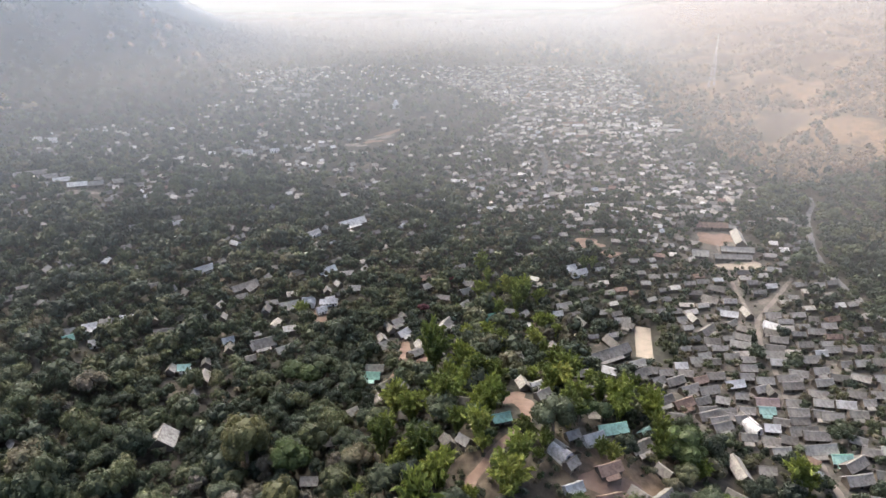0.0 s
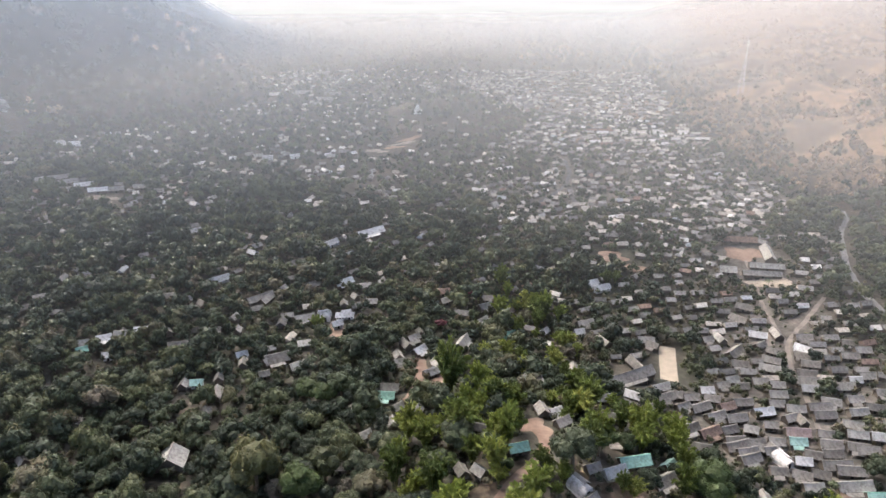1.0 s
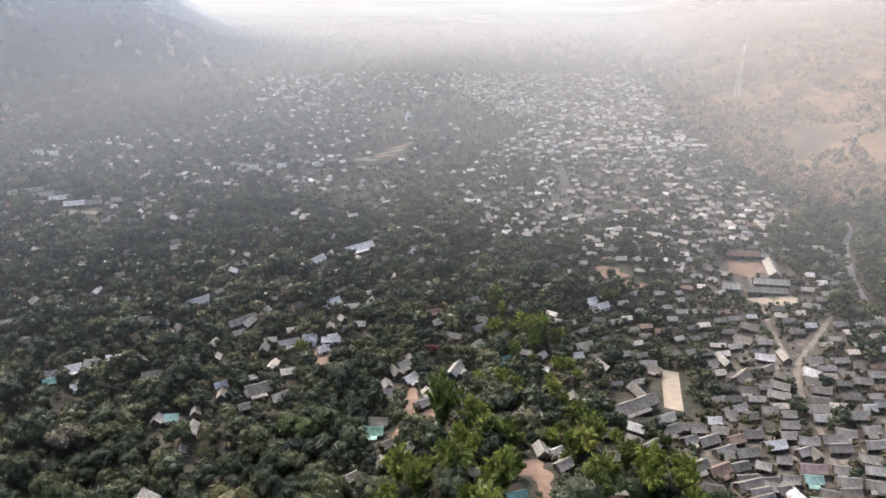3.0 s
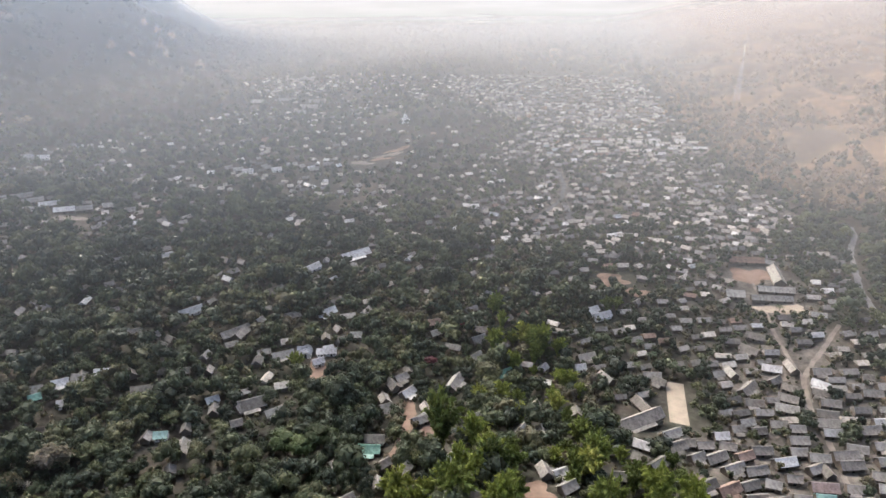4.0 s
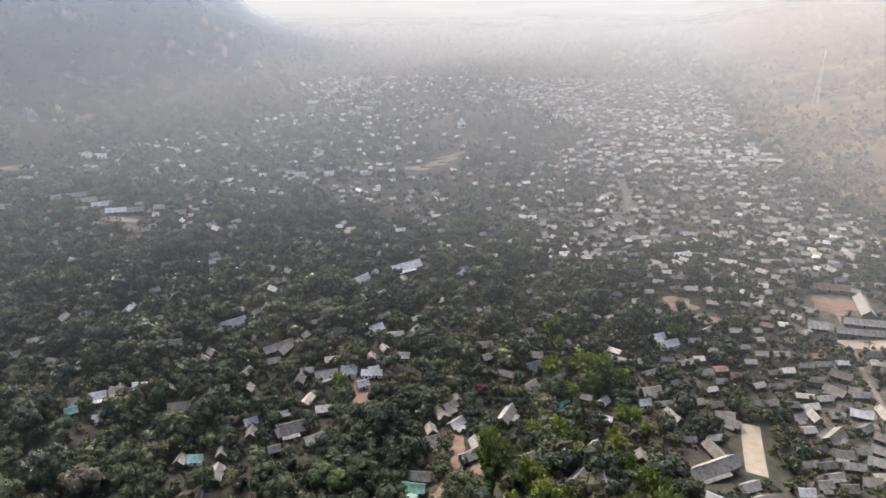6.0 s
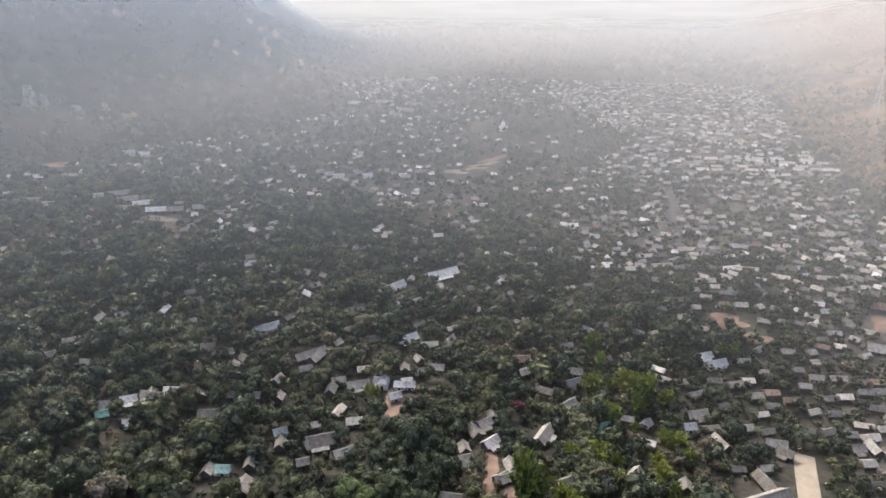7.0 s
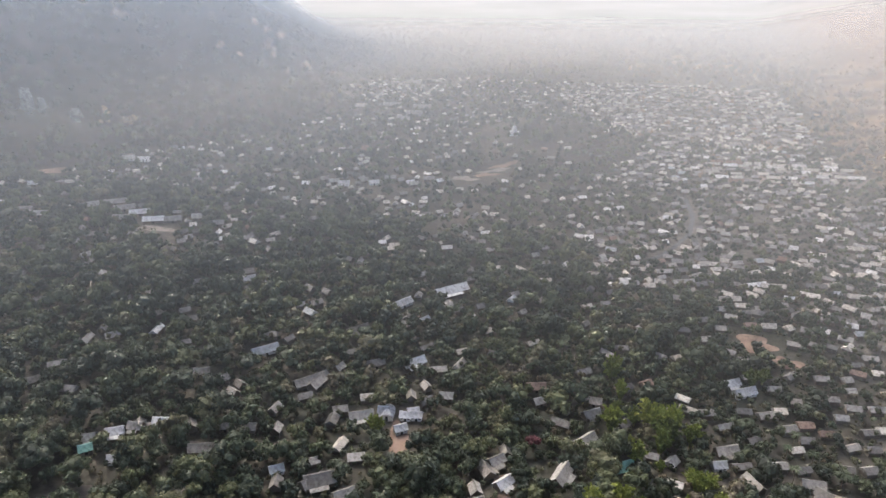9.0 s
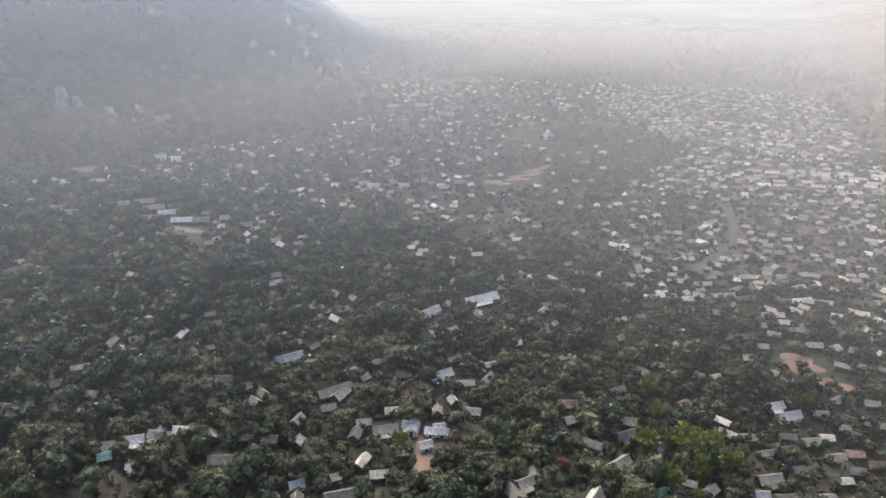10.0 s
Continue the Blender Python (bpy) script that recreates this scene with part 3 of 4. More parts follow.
plots_east = [(119.4, 202.6, -4, 7.2, "g"), (117.3, 197.3, 4, 6.6, "g"), (116.0, 191.2, 4, 10.1, "g"), (127.7, 201.3, -10, 6.6, "g"), (141.0, 240.6, 5, 9.3, "g"), (147.8, 245.2, 6, 5.2, "w"), (158.5, 274.8, -7, 4.5, "g"), (161.8, 268.1, 2, 7.0, "g"), (154.8, 264.0, -6, 7.6, "g"), (141.0, 231.1, 6, 6.5, "g"), (138.0, 222.6, 8, 7.6, "l"), (116.6, 181.2, 8, 11.3, "g"), (111.7, 174.4, -41, 4.0, "b"), (121.5, 176.8, 2, 6.7, "n"), (124.2, 174.2, 31, 9.4, "g"), (121.8, 167.0, 11, 8.7, "l")]
plots_hilltop = [(45.9, 169.3, 15, 9.3, "n"), (57.7, 174.3, 45, 4.5, "t"), (38.5, 160.6, 25, 6.9, "s"), (32.2, 159.6, 26, 4.3, "g"), (28.1, 153.3, -51, 4.5, "l"), (30.2, 147.8, 44, 3.9, "g"), (29.8, 139.8, 25, 5.5, "s"), (41.0, 149.4, 24, 7.2, "b"), (53.6, 164.9, 33, 7.8, "g"), (48.5, 143.7, -48, 5.1, "g"), (59.2, 156.9, -56, 5.4, "g"), (56.2, 146.0, 41, 5.8, "g"), (66.4, 150.8, -45, 5.9, "g"), (39.4, 138.9, 16, 6.1, "b"), (85.7, 167.7, -86, 10.3, "g"), (80.4, 154.4, -43, 6.7, "g")]
plots_hill_east = [(86.3, 197.1, 20, 8.8, "g"), (93.7, 198.0, -22, 4.5, "g"), (99.4, 197.5, -57, 5.4, "g"), (88.3, 190.5, 20, 7.4, "g"), (119.2, 188.7, -2, 8.7, "g"), (130.0, 199.8, -5, 7.4, "g"), (-3.7, 159.3, 32, 3.0, "g"), (1.3, 157.8, -44, 4.0, "l"), (-142.6, 171.1, 55, 2.6, "g"), (-63.2, 269.7, 35, 4.6, "w"), (-61.0, 279.9, 25, 3.4, "w"), (-100.8, 289.6, 76, 10.2, "g"), (-96.6, 241.4, 35, 5.0, "s"), (-94.0, 235.5, 17, 4.8, "g"), (-81.6, 240.2, 29, 9.9, "G"), (-148.7, 247.8, 32, 2.9, "g")]
plots_far_west = [(-66.0, 378.0, 41, 17.3, "W"), (-162.7, 358.2, 31, 6.1, "w"), (-151.6, 358.4, 24, 5.5, "w"), (-86.3, 359.7, 54, 11.0, "w"), (-98.3, 330.5, 48, 9.7, "g"), (57.1, 330.7, 29, 7.0, "w"), (61.4, 326.5, 28, 9.3, "w"), (-158.0, 232.8, 38, 4.5, "n"), (-18.8, 305.3, 14, 7.2, "b"), (-16.9, 296.5, 37, 5.4, "l"), (2.1, 294.0, 34, 6.7, "l"), (3.1, 302.1, -3, 5.8, "g"), (0.4, 278.0, 50, 7.9, "l"), (-7.1, 257.6, 70, 10.1, "l"), (-16.6, 238.4, 25, 5.8, "g"), (-19.0, 231.5, 41, 5.4, "l")]
ALL_PLOTS = [plots_left, plots_left_middle, plots_centre, plots_knoll, plots_court_side, plots_street_west, plots_street_east, plots_east, plots_hilltop, plots_hill_east, plots_far_west]
for plots in ALL_PLOTS:
    for x, y, yaw, length, style in plots:
        if style == "L":
            place_house(-97.7, 177.7, 99, 8.5, "l", False, 9.4)
        elif style in "GW":
            place_house(x, y, yaw, max(length, 9.5), {"L": "l", "G": "g", "W": "w"}[style], True, 6.5)
        else:
            front = style == "g" and x < 25 and length < 6.5 and int(x * 3 + y) % 2 == 0
            place_house(x, y, yaw + 85 if front else yaw, length * 0.98 + 0.3, style)
for x, y, yaw in ((100, 193, 115), (28, 152, 130), (-70, 278, 95)):
    place_barrel(x, y, yaw)
# the school: long pale halls round the yard
for x, y, yaw, length, style, width in ((158, 366, 80, 20, "l", 6.5), (148, 383, -4, 19, "b", 5.5), (152, 351, -6, 18, "l", 5.0), (147, 343, -4, 20, "l", 4.6), (131, 348, -8, 9, "l", 6.0)):
    place_house(x, y, yaw, length, style, False, width)
# long barracks and small rows in the far west of the valley
for x, y, yaw, length, style in ((-290, 413, 35, 11, "l"), (-281, 424, 30, 13, "l"), (-270, 417, 30, 12, "l"), (-258, 414, 28, 12, "w"), (-245, 407, 20, 12, "w"), (-236, 412, 25, 10, "l"), (-224, 422, 20, 11, "l"), (-211, 417, 15, 8, "l"),
                                 (-262, 402, 10, 9, "l"), (-333, 397, 20, 9, "w"), (-304, 390, 15, 10, "l"), (-316, 393, 15, 9, "l"), (-345, 435, 25, 8, "w"), (-338, 519, 15, 9, "w"), (-326, 520, 12, 9, "w")):
    place_house(x, y, yaw, length, style, False)
for k in range(13):
    place_house(-194 + k * 7.0 + (k * 11 % 5), 508 + k * 2.6 + (k * 29 % 17), 5 + (k * 37 % 50), 5.5 + (k * 13 % 4), "w" if k % 3 == 0 else "l", False)
for x, y, yaw, length in ((-248, 792, 5, 18), (-215, 806, 8, 20), (-180, 800, 4, 19), (-181, 768, 6, 17), (-183, 738, 8, 16), (-202, 964, 4, 20), (-226, 950, 6, 18)):
    place_house(x, y, yaw, length, "l", False, 7.5)
HOUSE_SPOTS = list(TAKEN)
for cx, cy, rx, ry, yaw, mat, label in CLEARINGS:
    for k in (-0.8, -0.4, 0.0, 0.4, 0.8):
        c, s = math.cos(radians(yaw)), math.sin(radians(yaw))
        u, v = (rx * k, 0) if rx > ry else (0, ry * k)
        TAKEN.append((cx + c * u - s * v, cy + s * u + c * v, min(rx, ry) * 0.85))
    if "ball court" in label:
        TAKEN += [(cx + c * u - s * v, cy + s * u + c * v, 3.2) for u in (-4, 3) for v in range(-22, 18, 5)]
    d = math.hypot(cx + 4, cy - 45)
    for k in (6, 12, 18) if cy > 365 and rx > 5 else ():
        TAKEN.append((cx - (cx + 4) / d * (ry + k), cy - (cy - 45) / d * (ry + k), 0.6 * rx))


def along(points, gap):
    pts = np.array(points, float)
    t = np.r_[0, np.cumsum(np.hypot(*np.diff(pts, axis=0).T))]
    s = np.arange(0, t[-1], gap)
    return [(float(np.interp(d, t, pts[:, 0])), float(np.interp(d, t, pts[:, 1]))) for d in s]


for line, r in ((STREET, 2.0), (LANE, 1.2), (FAR_ROAD, 2.6), (HILL_ROAD, 2.9)):
    TAKEN += [(x, y, r) for x, y in along(line, 3.0)]
TAKEN += [(x, y, 1.5) for x, y in along([(15, 182), (21, 168), (14, 158), (0, 138)], 3.0)]
TAKEN += [(x, y, 1.5) for x, y in along([(-26, 256), (-22, 238), (-24, 219), (-28, 205)], 3.0)]


OPEN = []


class Grid:
    """Fast look-up of what stands where."""

    def __init__(self, items, cell=12.0):
        self.cell, self.bins = cell, {}
        for it in items:
            self.add(*it)

    def add(self, x, y, r):
        self.bins.setdefault((int(x // self.cell), int(y // self.cell)), []).append((x, y, r))

    def free(self, x, y, r):
        i, j = int(x // self.cell), int(y // self.cell)
        for a in (i - 1, i, i + 1):
            for b in (j - 1, j, j + 1):
                for u, v, w in self.bins.get((a, b), ()):
                    if (x - u) ** 2 + (y - v) ** 2 < (r + w) ** 2:
                        return False
        return True


GRID = Grid(TAKEN)
# open ground on the near side of each house
for x, y, r in HOUSE_SPOTS:
    d = math.hypot(x + 4, y - 45)
    for k in (4.0, 8.0) if y < 380 else (4.0, 8.0, 12.0, 16.0) if x < -205 else (4.0, 9.0):
        OPEN.append((x - (x + 4) / d * (r * 0.6 + k), y - (y - 45) / d * (r * 0.6 + k), 1.7))


def blob(x, y, cx, cy, rx, ry):
    return math.exp(-(((x - cx) / rx) ** 2) - ((y - cy) / ry) ** 2)


def house_share(x, y):
    """How built-up the village is at a place, 0 to 1."""
    e = float(edge(y))
    if x > e - 6 or x < float(foot(y)) + 25:
        return 0.0
    wob = float(ripple(x, y, 19.0))
    p = (0.15 if 255 < y < 620 else 0.1) * (0.5 if x < -85 and y < 400 else 1.0) + 0.05 * wob
    if x > 62 + 12 * wob and 285 < y < 395:
        p = max(p, 0.55 + 0.2 * wob)
    v = float(village(x, y))
    p = max(p, v * (0.97 if y < 330 else 0.66 + 0.3 * wob if y < 440 else 0.48 + 0.35 * wob if y < 590 else 0.55 + 0.3 * wob))
    p = max(p, 0.8 * blob(x, y, -108, 488, 55, 12), 0.8 * blob(x, y, -215, 398, 48, 20), 0.4 * blob(x, y, -150, 600, 60, 40))
    p = max(p, 0.5 * blob(x, y, -90, 720, 70, 60), 0.75 * blob(x, y, -230, 900, 60, 60), 0.5 * blob(x, y, -300, 470, 40, 14))
    p *= 1 - 0.95 * min(1, 1.2 * blob(x, y, -38, 655, 62, 55)) - 0.75 * blob(x, y, 30, 530, 15, 36) * (1 - v)
    p *= 1 - 0.8 * blob(x, y, 19, 170, 40, 40) * (x < 60)
    p *= 1 - 0.92 * blob(x, y, 84, 158, 20, 18)
    if x < -45 and y < 235:
        p *= 0.15
    return max(p, 0.0)


rng = random.Random(11)
near_new, far_houses = [], []
# rows of long roofs on the pale terrace, and along the near rim of the dense village
for j in range(6):
    for i in range(9):
        x, yy = 92 + 12.5 * i + 4 * (j % 2) + rng.uniform(-2.5, 2.5), 594 + 9.5 * j + 0.06 * (12 * i) + rng.uniform(-1.5, 1.5)
        if rng.random() < 0.8 and x < float(edge(yy)) - 8 and GRID.free(x, yy, 3.5):
            for dx in (-3, 3):
                GRID.add(x + dx, yy, 3.0)
            far_houses.append((x, yy, rng.gauss(2, 5), rng.uniform(7.0, 12.5), rng.choice("llwwlgb")))
for i in range(22):
    x, yy = -22 + 7.4 * i + rng.uniform(-2.5, 2.5), 404 + rng.uniform(-7, 20)
    if GRID.free(x, yy, 3.5):
        for dx in (-2.5, 2.5):
            GRID.add(x + dx, yy, 2.6)
        far_houses.append((x, yy, rng.gauss(10, 14), rng.uniform(7.5, 12.0), rng.choice("llglw")))
y = 135.0
while y < 1000:
    close = y > 385
    for i in range(-95, 65):
        x = i * (6.0 if close else 7.3) + rng.uniform(-1.4, 1.4)
        yy = y + rng.uniform(-1.2, 1.2)
        if abs(x) > 0.82 * yy + 70 or rng.random() > house_share(x, yy):
            continue
        dense = village(x, yy) > 0.4
        if not GRID.free(x, yy, (2.3 if close else 2.45) if dense else 3.3):
            continue
        GRID.add(x, yy, 2.5 if close else 3.0)
        yaw = (10 * math.sin(x / 30) + 12 * math.cos(yy / 45) + rng.gauss(0, 8 if yy < 330 else 22)) if x > 40 else rng.choice((20, 25, 40, 55, -20, 100)) + rng.gauss(0, 12)
        if yy < 450 and not dense:
            d = math.hypot(x + 4, yy - 45)
            for k in (4.5, 9.0):
                GRID.add(x - (x + 4) / d * k, yy - (yy - 45) / d * k, 1.3)
        length = rng.uniform(4.8, 7.2) if yy < 330 else rng.uniform(4.0, 6.4) if yy < 450 else rng.uniform(3.6, 6.0)
        pick = rng.random()
        style = "g" if pick < (0.74 if yy < 400 else 0.5) else "l" if pick < 0.9 else "w" if pick < (0.94 if yy < 400 else 0.97) else rng.choice("sbb" if yy > 300 else "ssbbblt")
        (near_new if yy < 330 else far_houses).append((x, yy, yaw, length, style))
    y += 5.4 if close else 5.6
for spot in OPEN:
    GRID.add(*spot)
near_new.sort(key=lambda h: h[1])
for h in near_new[:150]:
    place_house(*h)
far_houses += near_new[150:]


def joined_houses(name, items, label, seed):
    """Houses too far off to tell their parts: each still has walls and a thick gabled roof."""
    r = random.Random(seed)
    wv, wf, groups = [], [], {}
    for x, y, yaw, length, style in items:
        z = float(height(x, y)) - 0.5
        c, s = math.cos(radians(yaw)), math.sin(radians(yaw))
        hl, hw, e, top = length / 2, r.uniform(1.6, 2.2), 2.6, r.uniform(3.7, 4.3)

        def put(px, py, pz):
            return (x + c * px - s * py, y + s * px + c * py, z + pz)

        k = len(wv)
        a, b = hl - 0.4, hw - 0.4
        wv += [put(-a, -b, 0), put(a, -b, 0), put(a, b, 0), put(-a, b, 0), put(-a, -b, e), put(a, -b, e), put(a, b, e), put(-a, b, e)]
        for q in ((0, 1, 5, 4), (1, 2, 6, 5), (2, 3, 7, 6), (3, 0, 4, 7)):
            wf += [(k + q[0], k + q[1], k + q[2]), (k + q[0], k + q[2], k + q[3])]
        rv, rf = groups.setdefault(style, ([], []))
        k = len(rv)
        rv += [put(-hl, -hw, e - 0.1), put(hl, -hw, e - 0.1), put(hl, 0, top), put(-hl, 0, top), put(hl, hw, e - 0.1), put(-hl, hw, e - 0.1),
               put(-hl, -hw, e - 0.3), put(hl, -hw, e - 0.3), put(hl, hw, e - 0.3), put(-hl, hw, e - 0.3)]
        for q in ((0, 1, 2, 3), (3, 2, 4, 5), (6, 7, 1, 0), (8, 9, 5, 4), (9, 8, 7, 6)):
            rf += [(k + q[0], k + q[1], k + q[2]), (k + q[0], k + q[2], k + q[3])]
        rf += [(k + 1, k + 7, k + 2), (k + 7, k + 8, k + 2), (k + 8, k + 4, k + 2), (k, k + 3, k + 6), (k + 6, k + 3, k + 9), (k + 9, k + 3, k + 5)]
    root = new(name)
    tagged(root, label, "houses", kind="stuff")
    w = new("walls", mesh_of("walls", wv, wf, M_WALL))
    w.parent, w["kind"] = root, "stuff"
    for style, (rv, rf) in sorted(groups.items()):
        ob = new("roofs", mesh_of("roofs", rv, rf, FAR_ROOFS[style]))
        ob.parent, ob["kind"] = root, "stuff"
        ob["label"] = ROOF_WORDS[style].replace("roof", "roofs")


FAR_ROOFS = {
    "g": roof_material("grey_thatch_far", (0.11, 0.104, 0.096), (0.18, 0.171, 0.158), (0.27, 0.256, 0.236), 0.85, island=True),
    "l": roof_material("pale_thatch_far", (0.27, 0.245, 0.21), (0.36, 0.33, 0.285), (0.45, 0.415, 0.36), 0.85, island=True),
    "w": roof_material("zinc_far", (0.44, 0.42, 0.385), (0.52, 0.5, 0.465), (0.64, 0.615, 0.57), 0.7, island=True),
    "s": ROOFS["s"], "n": ROOFS["n"], "b": ROOFS["b"], "t": ROOFS["t"], "r": ROOFS["r"],
}
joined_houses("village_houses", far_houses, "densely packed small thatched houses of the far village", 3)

# ---------- trees ----------
GOLD = (1 + 5**0.5) / 2
ICO_V = np.array([(-1, GOLD, 0), (1, GOLD, 0), (-1, -GOLD, 0), (1, -GOLD, 0), (0, -1, GOLD), (0, 1, GOLD), (0, -1, -GOLD), (0, 1, -GOLD), (GOLD, 0, -1), (GOLD, 0, 1), (-GOLD, 0, -1), (-GOLD, 0, 1)]) / (1 + GOLD**2) ** 0.5
ICO_F = np.array([(0, 11, 5), (0, 5, 1), (0, 1, 7), (0, 7, 10), (0, 10, 11), (1, 5, 9), (5, 11, 4), (11, 10, 2), (10, 7, 6), (7, 1, 8), (3, 9, 4), (3, 4, 2), (3, 2, 6), (3, 6, 8), (3, 8, 9), (4, 9, 5), (2, 4, 11), (6, 2, 10), (8, 6, 7), (9, 8, 1)])


def finer(v, f):
    """Each triangle of a sphere split in four."""
    v, mids, out = list(v), {}, []

    def mid(a, b):
        key = (min(a, b), max(a, b))
        if key not in mids:
            p = v[a] + v[b]
            mids[key] = len(v)
            v.append(p / np.linalg.norm(p))
        return mids[key]

    for a, b, c in f:
        ab, bc, ca = mid(a, b), mid(b, c), mid(c, a)
        out += [(a, ab, ca), (ab, b, bc), (ca, bc, c), (ab, bc, ca)]
    return np.array(v), np.array(out)


FINE_V, FINE_F = finer(ICO_V, ICO_F)


def facing(v, f, n):
    """The triangles turned so that they face the way their normals lean."""
    g = np.cross(v[f[:, 1]] - v[f[:, 0]], v[f[:, 2]] - v[f[:, 0]])
    back = (g * n[f].sum(1)).sum(1) < 0
    f[back] = f[back][:, ::-1]
    return f


def crown_arrays(rs, lobes, sprays, size, flat=0.8, fine=False):
    """A crown about 1 m in radius round (0, 0, 0): uneven boughs, each a leafy lump under a ragged coat of leaf sprays."""
    turn = rs.uniform(0, 6.28)
    verts, faces, norms, boughs, k = [], [], [], [], 0
    for i in range(lobes):
        a, out = turn + 2.4 * i + rs.uniform(-0.4, 0.4), rs.uniform(0.36, 0.68)
        c = np.array([0, 0, 0.22]) if i == 0 else np.array([math.cos(a) * out, math.sin(a) * out, rs.uniform(-0.34, 0.3)])
        boughs.append((c, rs.uniform(0.42, 0.56) if i == 0 else rs.uniform(0.24, 0.46)))
    bv, bf = (FINE_V, FINE_F) if fine else (ICO_V, ICO_F)
    for c, r in boughs:
        verts.append(bv * (1 + rs.uniform(-0.22, 0.16, (len(bv), 1))) * r * (0.86 if fine else 0.78) + c)
        norms.append(bv + 0.35 * verts[-1] + (0, 0, 0.12))
        faces.append(bf + k)
        k += len(bv)
    for n in range(sprays):
        c, r = boughs[rs.randint(lobes)]
        d = rs.randn(3)
        d[2] = abs(d[2]) * 1.15 - 0.45
        d /= np.linalg.norm(d)
        p = c + d * r * rs.uniform(0.78, 1.14)
        t = rs.randn(3)
        t -= d * (t @ d) * rs.uniform(0.5, 1.0)
        t /= np.linalg.norm(t) + 1e-6
        w = np.cross(d + rs.randn(3) * 0.3, t)
        w /= np.linalg.norm(w) + 1e-6
        s = size * rs.uniform(0.6, 1.35)
        dip = d * s * rs.uniform(0.1, 0.45)
        verts.append(np.array([p - t * s * 0.8 - dip, p + w * s * 0.6 + t * s * 0.5, p - w * s * 0.6 + t * s * 0.5]))
        norms.append(np.tile(d + 0.35 * p + (0, 0, 0.12) + rs.randn(3) * 0.2, (3, 1)))
        faces.append(np.array([(0, 2, 1)]) + k)
        k += 3
    v, f, n = np.concatenate(verts), np.concatenate(faces), np.concatenate(norms)
    v[:, 2] *= flat
    n /= np.linalg.norm(n, axis=1, keepdims=True) + 1e-9
    return v, facing(v, f, n), n


def plume_arrays(rs, culms, leaves, size=1.0):
    """A bamboo clump 1 m in radius: arching plumes of hanging leaf sprays that spread from the base at (0, 0, -1)."""
    verts, faces, norms, k = [], [], [], 0
    for _ in range(culms):
        a, lean = rs.uniform(0, 6.28), rs.uniform(0.12, 1.0)
        tall = rs.uniform(1.5, 2.3)
        for _ in range(leaves):
            u = rs.uniform(0.3, 1.0)
            reach = lean * u**2
            axis_p = np.array([math.cos(a) * reach, math.sin(a) * reach, -1 + tall * (u - 0.28 * lean * u**3)])
            off = rs.randn(3) * 0.1 * (1.25 - u)
            p = axis_p + off
            d = np.array([math.cos(a) * lean, math.sin(a) * lean, 0.9 - 1.3 * lean * u]) + rs.randn(3) * 0.45
            d /= np.linalg.norm(d)
            t = np.cross(d, rs.randn(3))
            t /= np.linalg.norm(t) + 1e-6
            s = rs.uniform(0.09, 0.19) * size
            verts.append(np.array([p - d * s, p + t * s * 0.42, p + d * s * 1.3, p - t * s * 0.42]))
            norms.append(np.tile(off / (np.linalg.norm(off) + 1e-6) + 0.5 * axis_p + (0, 0, 0.45) + rs.randn(3) * 0.25, (4, 1)))
            faces.append(np.array([(0, 1, 2), (0, 2, 3)]) + k)
            k += 4
    v, f, n = np.concatenate(verts), np.concatenate(faces), np.concatenate(norms)
    n /= np.linalg.norm(n, axis=1, keepdims=True) + 1e-9
    return v, facing(v, f, n), n


def tube(points, radii, sides=6):
    """A tapered limb through the points."""
    points = np.array(points, float)
    verts, faces = [], []
    for i, (p, r) in enumerate(zip(points, radii)):
        d = points[min(i + 1, len(points) - 1)] - points[max(i - 1, 0)]
        d /= np.linalg.norm(d)
        u = np.cross(d, (0.3, 1, 0.2))
        u /= np.linalg.norm(u)
        w = np.cross(d, u)
        for k in range(sides):
            a = 2 * math.pi * k / sides
            verts.append(p + r * (math.cos(a) * u + math.sin(a) * w))
    for i in range(len(points) - 1):
        for k in range(sides):
            a, b = i * sides + k, i * sides + (k + 1) % sides
            faces += [(a, b, b + sides), (a, b + sides, a + sides)]
    return np.array(verts), np.array(faces)


def stack(pieces):
    verts, faces, k = [], [], 0
    for v, f in pieces:
        verts.append(v)
        faces.append(f + k)
        k += len(v)
    return np.concatenate(verts), np.concatenate(faces)


def limbs(rs, top, n, reach):
    """Trunk with spreading limbs, base at z = 0."""
    bend = rs.uniform(-0.3, 0.3, 2)
    parts = [tube([(0, 0, -0.8), (bend[0] * 0.3, bend[1] * 0.3, top * 0.5), (bend[0], bend[1], top)], (0.34, 0.24, 0.14))]
    for i in range(n):
        a, z = 6.28 * i / n + rs.uniform(-0.4, 0.4), top * rs.uniform(0.45, 0.8)
        tip = (math.cos(a) * reach, math.sin(a) * reach, top + rs.uniform(0.3, 1.6))
        parts.append(tube([(bend[0] * z / top, bend[1] * z / top, z), (tip[0] * 0.55, tip[1] * 0.55, (z + tip[2]) / 2 + 0.2), tip], (0.15, 0.1, 0.05), 5))
    return stack(parts)


def thing(name, label, category, group, pieces):
    """Tree as an Empty with one mesh a part; pieces: (part name, mesh, label)."""
    root = new(name)
    tagged(root, label, category, group)
    for pname, me, plabel in pieces:
        ob = new(pname, me)
        ob.parent = root
        if pname == "stem":
            ob["kind"] = "stuff"
        if plabel:
            ob["label"] = plabel
    return root


rs = np.random.RandomState(5)
BROAD = []  # prototypes with a 3.9 m crown radius
for k in range(12):
    v, f, n = crown_arrays(rs, rs.randint(7, 13), 1500, 0.075, rs.uniform(0.8, 1.15), True)
    olive, dusty, lush = k in (2, 5, 9), k == 4, k in (7, 8)
